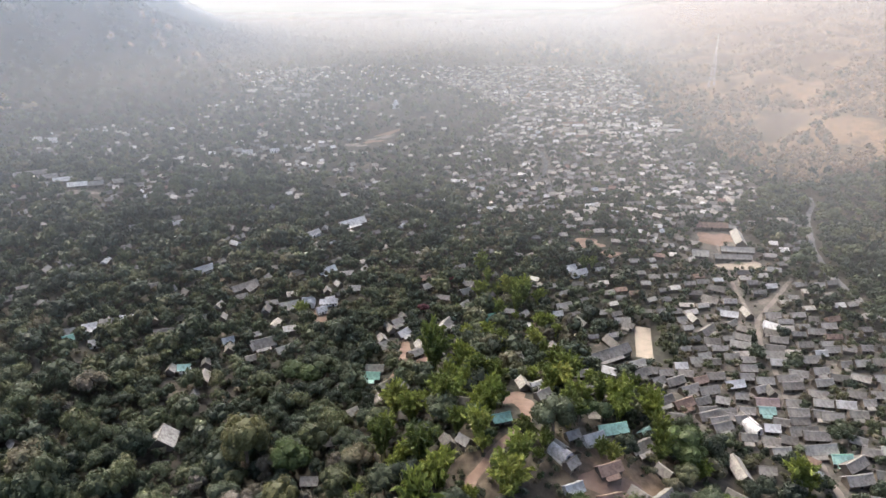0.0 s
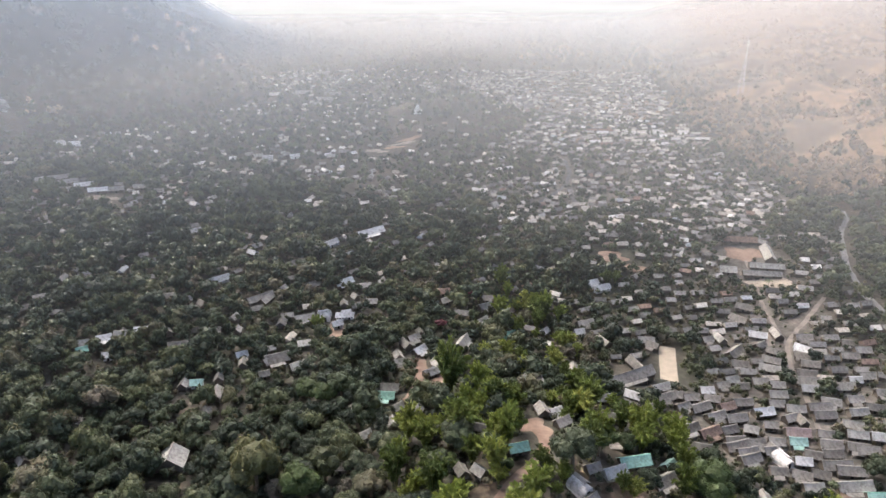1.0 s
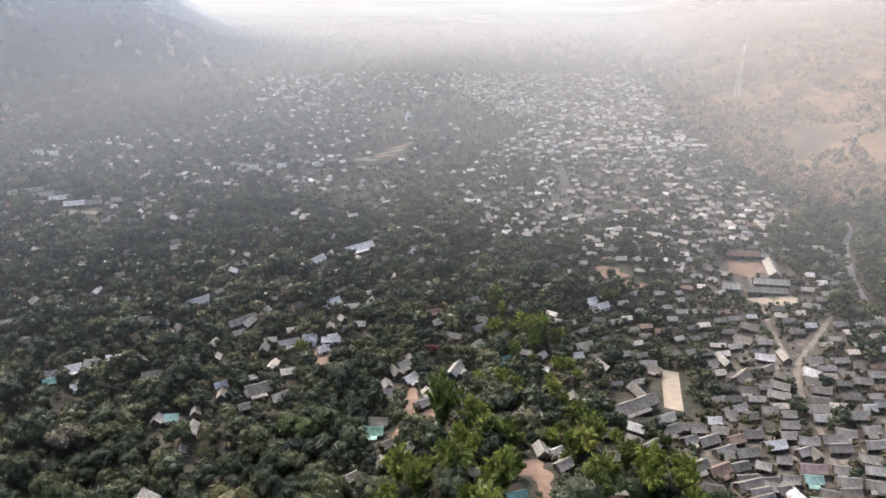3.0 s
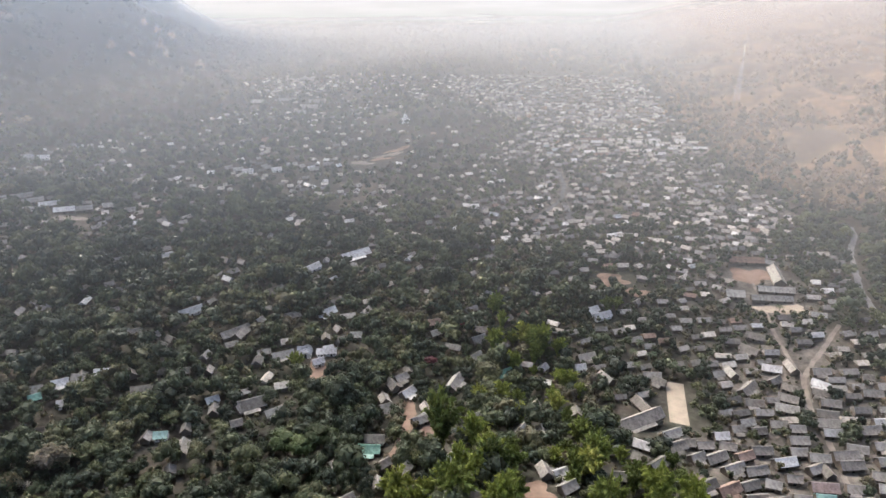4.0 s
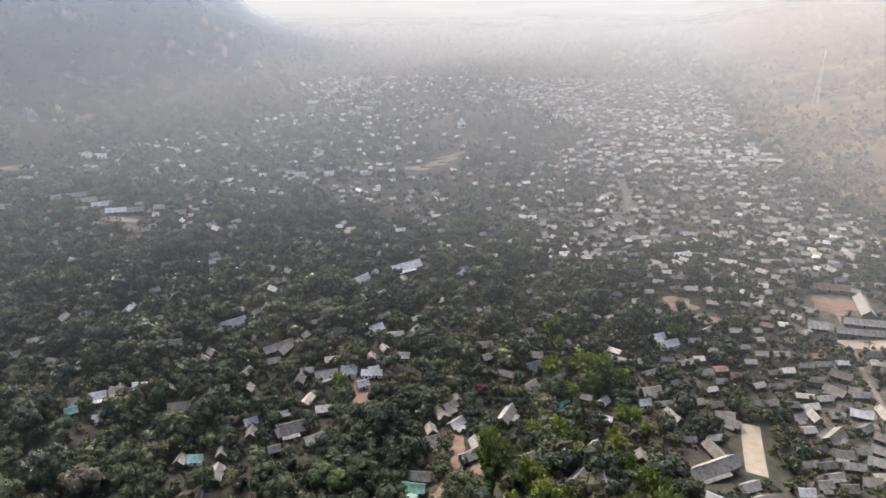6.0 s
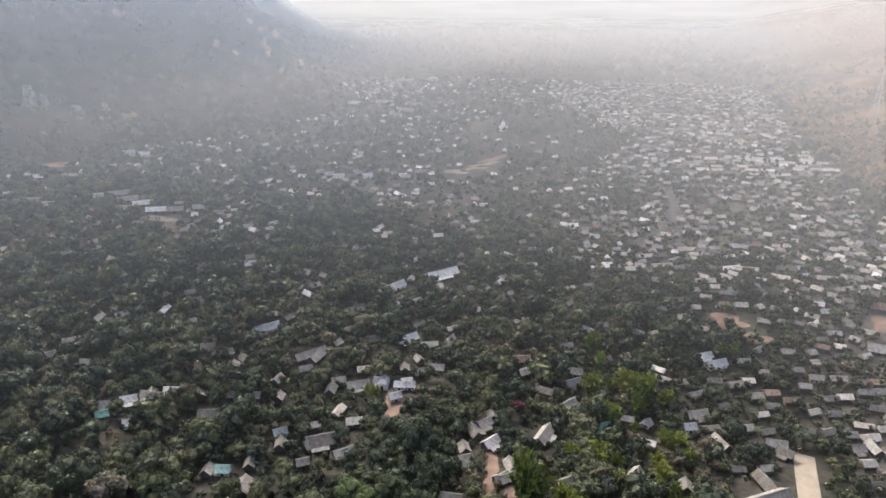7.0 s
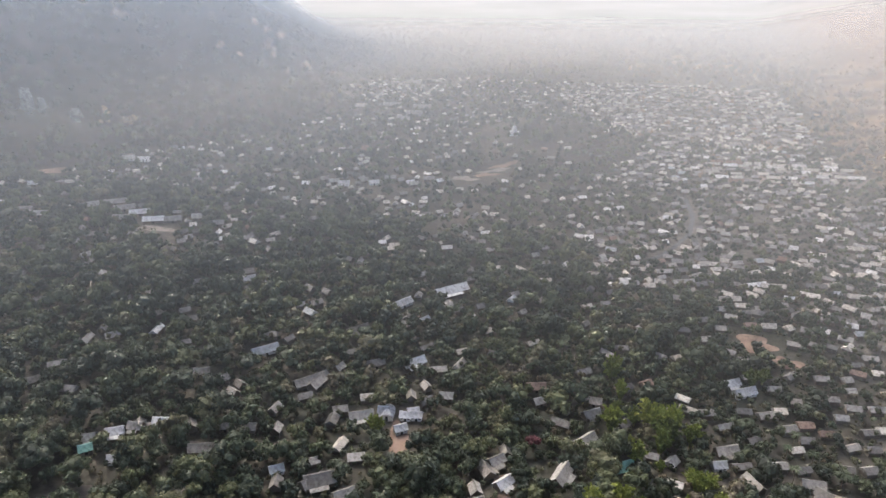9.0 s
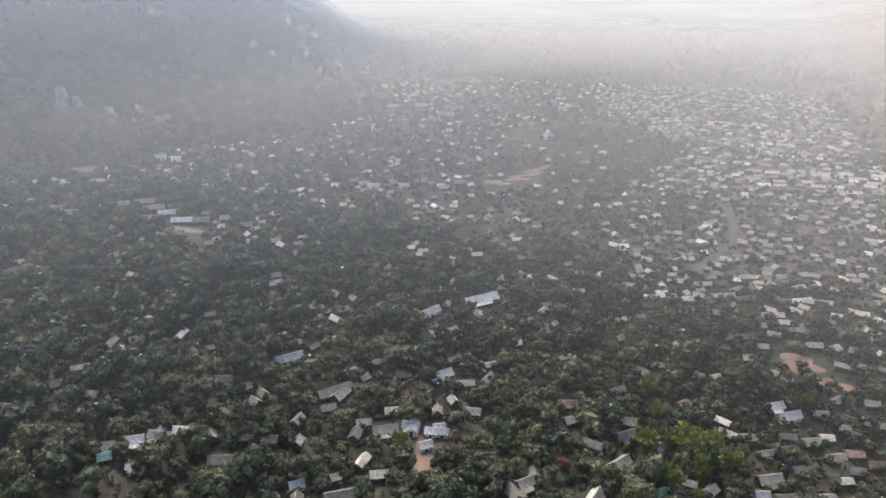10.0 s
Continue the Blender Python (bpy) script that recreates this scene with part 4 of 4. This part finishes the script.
    me = mesh_of("crown", v * 3.9 + (0, 0, 5.0), f, M_GREY if dusty else M_LUSH if lush else M_OLIVE if olive else M_LEAF, normals=n)
    tv, tf = limbs(rs, 4.6, 5, 2.2)
    BROAD.append((mesh_of("trunk", tv, tf, M_BARK), me, "dry tree with a thin dusty brown crown" if dusty else "leafy tree with a fresh green crown" if lush else "spreading tree with an uneven olive-green crown" if olive else "broad tree with a dense dark green crown"))
BAMBOO = []
for k in range(5):
    v, f, n = plume_arrays(rs, 34, 42)
    me = mesh_of("foliage", v * (3.8, 3.8, 4.6) + (0, 0, 4.6), f, M_BAMBOO, normals=n)
    canes = []
    for _ in range(12):
        a, l = rs.uniform(0, 6.28), rs.uniform(0.4, 2.6)
        canes.append(tube([(0.3 * math.cos(a), 0.3 * math.sin(a), -0.5), (l * 0.4 * math.cos(a), l * 0.4 * math.sin(a), 4.5), (l * math.cos(a), l * math.sin(a), 8.0)], (0.07, 0.06, 0.03), 4))
    cv, cf = stack(canes)
    BAMBOO.append((mesh_of("stem", cv, cf, M_CANE), me))


def palm_meshes(rs):
    pieces = []
    for k in range(18):
        a, up = 6.28 * k / 18 + rs.uniform(-0.15, 0.15), rs.uniform(0.1, 1.1)
        c, s = math.cos(a), math.sin(a)
        verts, faces = [], []
        for i in range(6):
            u = i / 5
            r, z = 3.6 * u, 3.6 * (up * u - (0.55 + 0.5 * up) * u * u)
            w = 0.34 * math.sin(math.pi * min(0.96, u * 0.9 + 0.08))
            verts += [(c * r - s * w, s * r + c * w, z - 0.35 * w), (c * r, s * r, z), (c * r + s * w, s * r - c * w, z - 0.35 * w)]
            if i:
                b = 3 * i
                faces += [(b - 3, b - 2, b + 1), (b - 3, b + 1, b), (b - 2, b - 1, b + 2), (b - 2, b + 2, b + 1)]
        pieces.append((np.array(verts) + (0, 0, 8.0), np.array(faces)))
    v, f = stack(pieces)
    tv, tf = tube([(0, 0, -0.5), (0.15, 0.1, 3), (0.3, 0.1, 6), (0, 0, 8.05)], (0.22, 0.17, 0.15, 0.13))
    return mesh_of("trunk", tv, tf, M_BARK), mesh_of("crown", v, f, M_PALM)


PALMS = [palm_meshes(rs) for _ in range(2)]
v, f, n = crown_arrays(rs, 6, 700, 0.1, 0.9, True)
tv, tf = limbs(rs, 4.2, 4, 1.6)
RED = (mesh_of("trunk", tv, tf, M_BARK), mesh_of("blossom_crown", v * 3.2 + (0, 0, 5.2), f, M_RED, normals=n))


def bare_mesh(rs):
    parts = [tube([(0, 0, -0.6), (0.1, 0.1, 2.5), (0, 0.2, 5.5)], (0.2, 0.15, 0.06), 5)]
    for _ in range(46):
        a, z, l = rs.uniform(0, 6.28), rs.uniform(1.4, 5.4), rs.uniform(1.2, 3.0)
        p = np.array([0.05, 0.1, z])
        q = p + np.array([math.cos(a) * l * 0.5, math.sin(a) * l * 0.5, l * 0.5])
        parts.append(tube([p, q, q + np.array([math.cos(a + 0.5) * l * 0.5, math.sin(a + 0.5) * l * 0.5, l * 0.35])], (0.06, 0.045, 0.02), 3))
    return stack(parts)


bv, bf = bare_mesh(rs)
BARE = mesh_of("branching", bv, bf, M_TWIG)

MADE = {}


def plant(kind, x, y, size, turn, k=0):
    """One tree at a place; size multiplies the prototype."""
    z = float(height(x, y))
    m = pose(x, y, z, 0, 0, turn) @ Matrix.Diagonal((size, size, size * (0.9 + 0.25 * ((turn * 7) % 1)), 1))
    if (kind, k) in MADE:
        return copy_thing(MADE[kind, k], m)
    if kind == "broad":
        t, c, label = BROAD[k]
        root = thing("broadleaf_tree", label + " among the houses", "tree", "village trees", [("trunk", t, ""), ("crown", c, "")])
    elif kind == "bamboo":
        t, c = BAMBOO[k]
        root = thing("bamboo_clump", "bright yellow-green bamboo clump with arching feathery plumes", "bamboo", "bamboo on the knoll", [("stem", t, ""), ("foliage", c, "")])
    elif kind == "palm":
        t, c = PALMS[k]
        root = thing("palm_tree", "slender palm with a grey-green crown of drooping fronds", "palm", "palms between houses", [("trunk", t, ""), ("crown", c, "")])
    elif kind == "red":
        root = thing("flowering_tree", "small tree covered in crimson blossom", "tree", "flowering trees", [("trunk", RED[0], ""), ("blossom_crown", RED[1], "")])
    else:
        root = thing("bare_tree", "leafless grey tree with thin twigs", "tree", "bare trees", [("branching", BARE, "")])
    root.matrix_basis = m
    MADE[kind, k] = root
    return root


def tree_share(x, y):
    """How much of the ground is wooded where no house stands."""
    e = float(edge(y))
    if x > e + 6:
        return 0.95 if y < 470 - 0.15 * (x - 200) else 0.4
    return 0.97 if x < 60 else 0.9


def bamboo_share(x, y):
    p = 0.75 * blob(x, y, 6, 172, 40, 36) + 0.35 * blob(x, y, 26, 240, 22, 26) + 0.62 * blob(x, y, 24, 286, 22, 28) + 0.85 * blob(x, y, -64, 272, 14, 6) + 0.8 * blob(x, y, 52, 198, 32, 15) + 0.65 * blob(x, y, 90, 160, 17, 13)
    return p * (1 - 0.5 * blob(x, y, 45, 145, 16, 14))


# the limestone faces stay clear of trees
CLIFFS = ((-413, 516, 11, 20, -30), (-414, 531, 8, 15, -25), (-427, 532, 9, 16, -20), (-398, 545, 10, 11, -15))
for x, y, wide, tall, turn in CLIFFS:
    for k in (0, 8, 16, 24):
        GRID.add(x + 0.66 * k, y - 0.75 * k, 0.75 * wide)

# trees that stand out
for x, y, s in ((-56, 214, 1.35), (-51, 219, 1.2), (-62, 216, 1.15)):
    GRID.add(x, y, 4)
    plant("broad", x, y, s, x, 7)
for x, y, s in ((-17, 270, 1.0), (-5, 304, 0.95)):
    GRID.add(x, y, 2.6)
    plant("red", x, y, s, x)
for x, y, s in ((65, 332, 1.1), (70, 336, 0.9), (35, 218, 1.25), (39, 214, 1.0)):
    GRID.add(x, y, 3)
    plant("bamboo", x, y, s, x, int(abs(x)) % 4)
rng = random.Random(23)
for cx, cy, n, r in ((66, 290, 9, 16), (76, 306, 7, 15), (-8, 334, 4, 10), (70, 298, 5, 14), (138, 246, 2, 3), (118, 165, 3, 7), (148, 330, 3, 10), (108, 178, 2, 6)):
    for _ in range(n):
        x, y = cx + rng.gauss(0, r * 0.5), cy + rng.gauss(0, r * 0.5)
        if GRID.free(x, y, 1.2):
            GRID.add(x, y, 1.6)
            plant("palm", x, y, rng.uniform(0.65, 0.92), rng.uniform(0, 360), rng.randrange(2))
for cx, cy in ((-112, 215), (-104, 209), (-118, 222), (-134, 190), (60, 330)):
    if GRID.free(cx, cy, 1.5):
        GRID.add(cx, cy, 1.8)
        plant("bare", cx, cy, 1.0, cx)

# woodland: a jittered grid, thinned by what already stands there
near, middle = [], []
bamboo_near = []
y = 118.0
while y < 455:
    x = -0.72 * y - 75
    while x < 0.78 * y + 60:
        px, py = x + rng.uniform(-2.4, 2.4), y + rng.uniform(-2.4, 2.4)
        size = rng.lognormvariate(-0.12, 0.33)
        size = min(max(size, 0.48), 1.7)
        if rng.random() < tree_share(px, py) * (1 - 0.15 * float(village(px, py))) and GRID.free(px, py, 1.1 * size + 0.2):
            GRID.add(px, py, 1.3 * size)
            if rng.random() < min(0.68, bamboo_share(px, py)) - 0.06:
                bamboo_near.append((px, py, size * 1.1))
            else:
                near.append((px, py, size * (1.05 - 0.3 * float(village(px, py)))))
        x += 4.4
    y += 4.3
rng.shuffle(bamboo_near)
for x, y, s in bamboo_near[:170]:
    plant("bamboo", x, y, s, rng.uniform(0, 360), rng.randrange(4))
near.sort(key=lambda p: math.hypot(p[0], p[1] - 60))
for x, y, s in near[:290]:
    if rng.random() < 0.8 * blob(x, y, 28, 172, 44, 36):
        k = rng.choice((7, 8))
    elif x < -50 and y < 215 and rng.random() < 0.45:
        k = rng.choice((2, 5, 4))
    else:
        k = rng.choice((0, 0, 1, 1, 2, 3, 3, 4, 6, 6, 10, 11, 9))
    plant("broad", x, y, s, rng.uniform(0, 360), k)


def joined_trees(name, items, shapes, material, label, seed, low=0.0, high=1.0):
    """Woodland as one object: every tree a turned and scaled crown, with a tone of its own between low and high."""
    r = np.random.RandomState(seed)
    verts, faces, norms, tones, k = [], [], [], [], 0
    for x, y, radius in items:
        v, f, n = shapes[r.randint(len(shapes))]
        a = r.uniform(0, 6.28)
        c, s = math.cos(a), math.sin(a)
        turn = np.array([[c, s, 0], [-s, c, 0], [0, 0, 1]])
        w = v @ turn * (radius, radius, radius * r.uniform(0.85, 1.35))
        verts.append(w + (x, y, float(height(x, y)) + radius * r.uniform(0.7, 1.2) * (0.4 if radius < 2.2 else 1.0)))
        norms.append(n @ turn)
        tones.append(np.full(len(v), r.uniform(low, high)))
        faces.append(f + k)
        k += len(v)
    if verts:
        ob = new(name, mesh_of(name, np.concatenate(verts), np.concatenate(faces), material, normals=np.concatenate(norms), tone=np.concatenate(tones)))
        tagged(ob, label, "woodland", kind="stuff")


MID = [crown_arrays(rs, rs.randint(6, 11), 520, 0.112, rs.uniform(0.8, 1.15)) for _ in range(12)]
MID_THIN = [crown_arrays(rs, rs.randint(5, 9), 250, 0.145, rs.uniform(0.8, 1.15)) for _ in range(12)]
MID_FAR = [crown_arrays(rs, rs.randint(4, 7), 90, 0.215, rs.uniform(0.8, 1.15)) for _ in range(10)]
FAR = [crown_arrays(rs, rs.randint(2, 4), 24, 0.33, rs.uniform(0.8, 1.2)) for _ in range(8)]
BUSH = [crown_arrays(rs, 1, 16, 0.34, rs.uniform(0.75, 1.05)) for _ in range(8)]
rest = [(x, y, s * (4.2 if x < -110 else 3.8)) for x, y, s in near[290:]]
joined_trees("near_woodland", [p for p in rest if p[1] < 212], MID, M_WOODS, "dense dark green and olive trees on the near slope", 13)
joined_trees("woodland", [p for p in rest if 212 <= p[1] < 285], MID_THIN, M_WOODS, "dense dark green and olive trees between scattered houses", 1)
joined_trees("middle_woodland", [p for p in rest if p[1] >= 285], MID_FAR, M_WOODS, "dense grey-green trees beyond the scattered houses", 11)
PLUMES = [plume_arrays(rs, 18, 26, 1.35) for _ in range(4)]
joined_trees("bamboo_grove", [(x, y, s * 3.9) for x, y, s in bamboo_near[170:]], PLUMES, M_GROVE, "yellow-green bamboo grove", 3)

# small garden trees that stand between the close-set houses
gardens = []
y = 300.0
while y < 700:
    x = -20.0
    while x < float(edge(y)):
        px, py = x + rng.uniform(-2.2, 2.2), y + rng.uniform(-2.2, 2.2)
        if rng.random() < 0.62 + 0.4 * float(ripple(px, py, 21.0)) and GRID.free(px, py, 0.2):
            GRID.add(px, py, 0.8)
            gardens.append((px, py, rng.uniform(1.4, 3.4)))
        x += 4.6
    y += 4.6
joined_trees("garden_trees", gardens, FAR, M_WOODS, "small grey-green trees between the far houses", 12)

# undergrowth that closes the gaps under and between the trees
SHRUB = Grid(TAKEN)
low = []
y = 120.0
while y < 420:
    x = -0.72 * y - 70
    while x < 0.72 * y + 55:
        px, py = x + rng.uniform(-1.6, 1.6), y + rng.uniform(-1.6, 1.6)
        if rng.random() < (0.97 if px < 60 else 0.78) and SHRUB.free(px, py, 0.5):
            low.append((px, py, rng.uniform(1.1, 2.6)))
        x += 3.6
    y += 3.6
joined_trees("undergrowth", low, BUSH, M_SCRUB, "dark green and dry brown undergrowth below the trees", 8)

far, dry = [], []
y = 455.0
while y < 2300:
    gap = 6.0 + (y - 455) * (0.012 if y < 1150 else 0.02) + (0 if y < 1150 else -5.5)
    x = -1.2 * (y - 90) - 60
    while x < 0.62 * y + 40:
        px, py = x + rng.uniform(-0.6, 0.6) * gap, y + rng.uniform(-0.6, 0.6) * gap
        rim, v, on_mountain = px - float(edge(py)), float(village(px, py)), px < float(foot(py))
        if rim > 4:
            share = 0.97 if ripple(px, py, 27.0) > -0.2 or rim < 45 + 30 * ripple(px, py, 40.0) else 0.12
        else:
            share = 0.93 - 0.25 * v
        if rng.random() < share and GRID.free(px, py, 2.2 - 1.2 * v):
            brown = (rim > 4 and rng.random() < (0.98 if py > 480 else 0.75)) or (px > 50 and py > 590 and rng.random() < 0.55) or (on_mountain and ripple(px, py, 33.0) > 0.5 and rng.random() < 0.2)
            (dry if brown else far).append((px, py, rng.uniform(2.6, 5.0) * (0.8 + gap / 30) * (1.5 if on_mountain else 1.0) * (1 - 0.36 * v)))
        x += gap
    y += gap
joined_trees("far_woodland", [p for p in far if p[0] > float(foot(p[1])) - 10], FAR, M_WOODS, "hazy grey-green woodland filling the valley", 4)
joined_trees("mountain_woodland", [p for p in far if p[0] <= float(foot(p[1])) - 10], BUSH, M_WOODS, "dark dense woodland on the steep mountainside", 14, 0.0, 0.7)
joined_trees("dry_woodland", dry, FAR, M_DRY, "dry brown leafless trees on the ochre hillside", 5)
hills = []
for _ in range(1200):
    py = rng.uniform(2000, 4200)
    px = rng.uniform(-1500, 1300)
    if abs(px + 0.1 * py) < 0.9 * py:
        hills.append((px, py, rng.uniform(7, 16)))
joined_trees("hill_woodland", hills, BUSH, M_WOODS, "distant wooded hills lost in haze", 6, 0.0, 0.6)


# ---------- landmarks ----------


def lathe(name, profile, material, parent, sides=16, label=""):
    bm = bmesh.new()
    rings = [[bm.verts.new((r * math.cos(2 * math.pi * i / sides), r * math.sin(2 * math.pi * i / sides), z)) for i in range(sides)] for r, z in profile]
    for p, q in zip(rings, rings[1:]):
        for i in range(sides):
            bm.faces.new([p[i], p[(i + 1) % sides], q[(i + 1) % sides], q[i]])
    bm.faces.new(rings[0][::-1])
    bm.faces.new(rings[-1])
    return part(name, bm, material, parent, label)


def build_pagoda(x, y):
    root = tagged(new("pagoda"), "white bell-shaped pagoda on the wooded temple hill", "pagoda")
    root.matrix_basis = pose(x, y, float(height(x, y)))
    bm = bmesh.new()
    box(bm, -4, 4, -4, 4, -2, 1.2)
    part("plinth", bm, M_WHITEWALL, root)
    lathe("terrace", [(3.4, 1.2), (3.4, 1.9), (2.8, 1.9), (2.8, 2.6)], M_WHITEWALL, root)
    lathe("bell", [(2.4, 2.6), (2.2, 3.6), (1.7, 4.8), (1.1, 5.8), (0.9, 6.3)], M_WHITEWALL, root)
    lathe("spire", [(0.75, 6.3), (0.5, 7.3), (0.28, 8.6), (0.06, 10.0)], M_SAND, root, 12, "gilded tapering spire")


def build_mast(x, y, tall):
    root = tagged(new("lattice_mast"), "tall pale steel lattice mast on the dry hillside", "mast")
    root.matrix_basis = pose(x, y, float(height(x, y)))
    legs = [(sx, sy) for sx in (-1, 1) for sy in (-1, 1)]
    for sx, sy in legs:
        v, f = tube([(sx * 2.6, sy * 2.6, -1), (sx * 1.3, sy * 1.3, tall * 0.6), (sx * 0.5, sy * 0.5, tall)], (0.2, 0.16, 0.12), 4)
        ob = new("leg", mesh_of("leg", v, f, M_STEEL))
        ob.parent = root
    for k in range(9):
        z0, z1 = tall * k / 7, tall * (k + 1) / 7
        w0, w1 = (2.6 - 2.1 * z / tall for z in (z0, z1))
        for (ax, ay), (bx, by) in (((-1, -1), (1, -1)), ((1, -1), (1, 1)), ((1, 1), (-1, 1)), ((-1, 1), (-1, -1))):
            v, f = tube([(ax * w0, ay * w0, z0), (bx * w1, by * w1, z1)], (0.09, 0.09), 4)
            ob = new("brace", mesh_of("brace", v, f, M_STEEL))
            ob.parent = root


M_STEEL = plain_material("galvanised_steel", (0.3, 0.3, 0.3), (0.4, 0.4, 0.4), 2.0, 0.5, 0.005)
build_pagoda(-64, 640)
build_mast(272, 770, 44)


def build_cliff(x, y, wide, tall, turn, seed):
    """A pale limestone face standing out of the wooded mountainside."""
    r = np.random.RandomState(seed)
    n, rows = 16, 9
    u, w = np.meshgrid(np.linspace(-1, 1, n), np.linspace(0, 1, rows))
    out = (1 - u**2) ** 0.5 * 0.35 * wide * (1 - 0.55 * w) + r.uniform(-0.14, 0.14, u.shape) * wide
    top = tall * (0.65 + 0.35 * np.cos(2.2 * u) + r.uniform(-0.12, 0.12, n)[None])
    local = np.stack([u * wide / 2 + r.uniform(-0.03, 0.03, u.shape) * wide, -out, w * top], -1).reshape(-1, 3)
    i = (np.arange(rows - 1)[:, None] * n + np.arange(n - 1)[None]).ravel()
    faces = np.stack([i, i + 1, i + n + 1, i + n], 1)
    back = np.stack([u[-1] * wide / 2, np.full(n, wide * 0.4), top[-1] * 0.9], -1)
    k = len(local)
    j = np.arange(n - 1)
    faces = np.concatenate([faces, np.stack([(rows - 1) * n + j, (rows - 1) * n + j + 1, k + j + 1, k + j], 1)])
    ob = new("limestone_cliff", mesh_of("limestone_cliff", np.concatenate([local, back]), faces, M_LIME))
    ob.matrix_basis = pose(x, y, float(height(x, y)) - tall * 0.25, 0, 0, turn)
    tagged(ob, "pale grey limestone cliff on the wooded mountainside", "cliff", "limestone cliffs")


M_LIME = plain_material("weathered_limestone", (0.1, 0.098, 0.09), (0.42, 0.4, 0.37), 0.3, 0.9, 0.6)
for seed, (x, y, wide, tall, turn) in enumerate(CLIFFS):
    build_cliff(x, y, wide, tall, turn, seed)

# ---------- haze, painted into sheets ---
# distance haze put into the sheets' opacity: distance, then total opacity
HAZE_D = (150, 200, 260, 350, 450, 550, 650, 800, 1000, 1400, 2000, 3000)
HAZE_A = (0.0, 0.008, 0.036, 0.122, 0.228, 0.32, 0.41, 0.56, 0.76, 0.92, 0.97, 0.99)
LAYERS = 4  # thin see-through sheets that lie over one another and stand in for haze


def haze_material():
    """Painted haze: sheet opacity grows up the valley, with drifting streaks; it scatters light back and lets some
    through.
    """
    m, nt, b = nodes_of("painted_valley_haze")
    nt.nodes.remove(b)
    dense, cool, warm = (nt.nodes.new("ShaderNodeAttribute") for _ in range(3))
    dense.attribute_name, cool.attribute_name, warm.attribute_name = "painted_haze_depth", "painted_cool_haze", "painted_warm_haze"
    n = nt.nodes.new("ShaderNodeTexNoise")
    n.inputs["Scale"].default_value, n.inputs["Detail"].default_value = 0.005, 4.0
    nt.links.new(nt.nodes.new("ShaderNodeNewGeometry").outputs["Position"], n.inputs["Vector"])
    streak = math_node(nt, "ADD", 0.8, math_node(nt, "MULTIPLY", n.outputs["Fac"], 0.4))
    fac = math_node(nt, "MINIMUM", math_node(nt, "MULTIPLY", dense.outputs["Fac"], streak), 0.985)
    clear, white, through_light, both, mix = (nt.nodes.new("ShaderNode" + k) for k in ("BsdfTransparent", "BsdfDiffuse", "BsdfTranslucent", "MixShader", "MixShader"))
    # blue-grey imitates haze in the mountain's shade; the warm tone imitates sunlit haze
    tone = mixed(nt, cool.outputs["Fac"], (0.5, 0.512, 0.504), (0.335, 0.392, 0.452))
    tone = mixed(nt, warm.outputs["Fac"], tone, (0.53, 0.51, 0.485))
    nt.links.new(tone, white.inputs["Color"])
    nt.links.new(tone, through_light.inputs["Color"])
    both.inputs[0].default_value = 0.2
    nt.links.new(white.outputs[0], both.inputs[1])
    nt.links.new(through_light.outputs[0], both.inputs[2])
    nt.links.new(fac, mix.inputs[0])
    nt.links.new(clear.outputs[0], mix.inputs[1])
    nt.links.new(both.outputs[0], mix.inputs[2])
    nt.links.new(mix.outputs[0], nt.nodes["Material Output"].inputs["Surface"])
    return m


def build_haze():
    """Added sheets of painted haze that lie over the tree tops and rise with the hills."""
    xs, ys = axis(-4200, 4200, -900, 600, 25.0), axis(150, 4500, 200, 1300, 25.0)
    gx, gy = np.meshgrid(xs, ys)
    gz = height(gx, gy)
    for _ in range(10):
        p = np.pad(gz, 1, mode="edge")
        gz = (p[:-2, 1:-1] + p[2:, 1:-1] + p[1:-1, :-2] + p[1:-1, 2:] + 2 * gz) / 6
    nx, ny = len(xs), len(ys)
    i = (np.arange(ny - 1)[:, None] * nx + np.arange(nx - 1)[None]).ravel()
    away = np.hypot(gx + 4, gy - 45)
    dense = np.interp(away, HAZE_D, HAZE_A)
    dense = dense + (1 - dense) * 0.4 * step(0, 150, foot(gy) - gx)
    # mountain shade and blue near air, painted into the haze colour
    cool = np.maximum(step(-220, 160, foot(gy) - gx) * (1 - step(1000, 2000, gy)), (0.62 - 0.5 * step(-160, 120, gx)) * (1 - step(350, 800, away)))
    # warm haze tint painted over the eastern hillside
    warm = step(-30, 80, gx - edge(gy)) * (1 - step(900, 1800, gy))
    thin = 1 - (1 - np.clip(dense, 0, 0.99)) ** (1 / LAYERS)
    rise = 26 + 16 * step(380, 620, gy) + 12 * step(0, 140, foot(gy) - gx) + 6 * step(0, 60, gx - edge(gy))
    sheet_haze = haze_material()
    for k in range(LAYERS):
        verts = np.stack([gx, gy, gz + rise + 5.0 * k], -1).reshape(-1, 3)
        me = mesh_of("haze_sheet", verts, np.stack([i, i + 1, i + nx + 1, i + nx], 1), sheet_haze, True, np.tile((0.0, 0.0, 1.0), (len(verts), 1)))
        for key, val in (("painted_haze_depth", thin), ("painted_cool_haze", cool), ("painted_warm_haze", warm)):
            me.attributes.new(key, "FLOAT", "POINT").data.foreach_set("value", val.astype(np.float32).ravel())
        tagged(new("haze_sheet", me), "see-through sheet painted as white haze over the valley", "haze", kind="stuff")


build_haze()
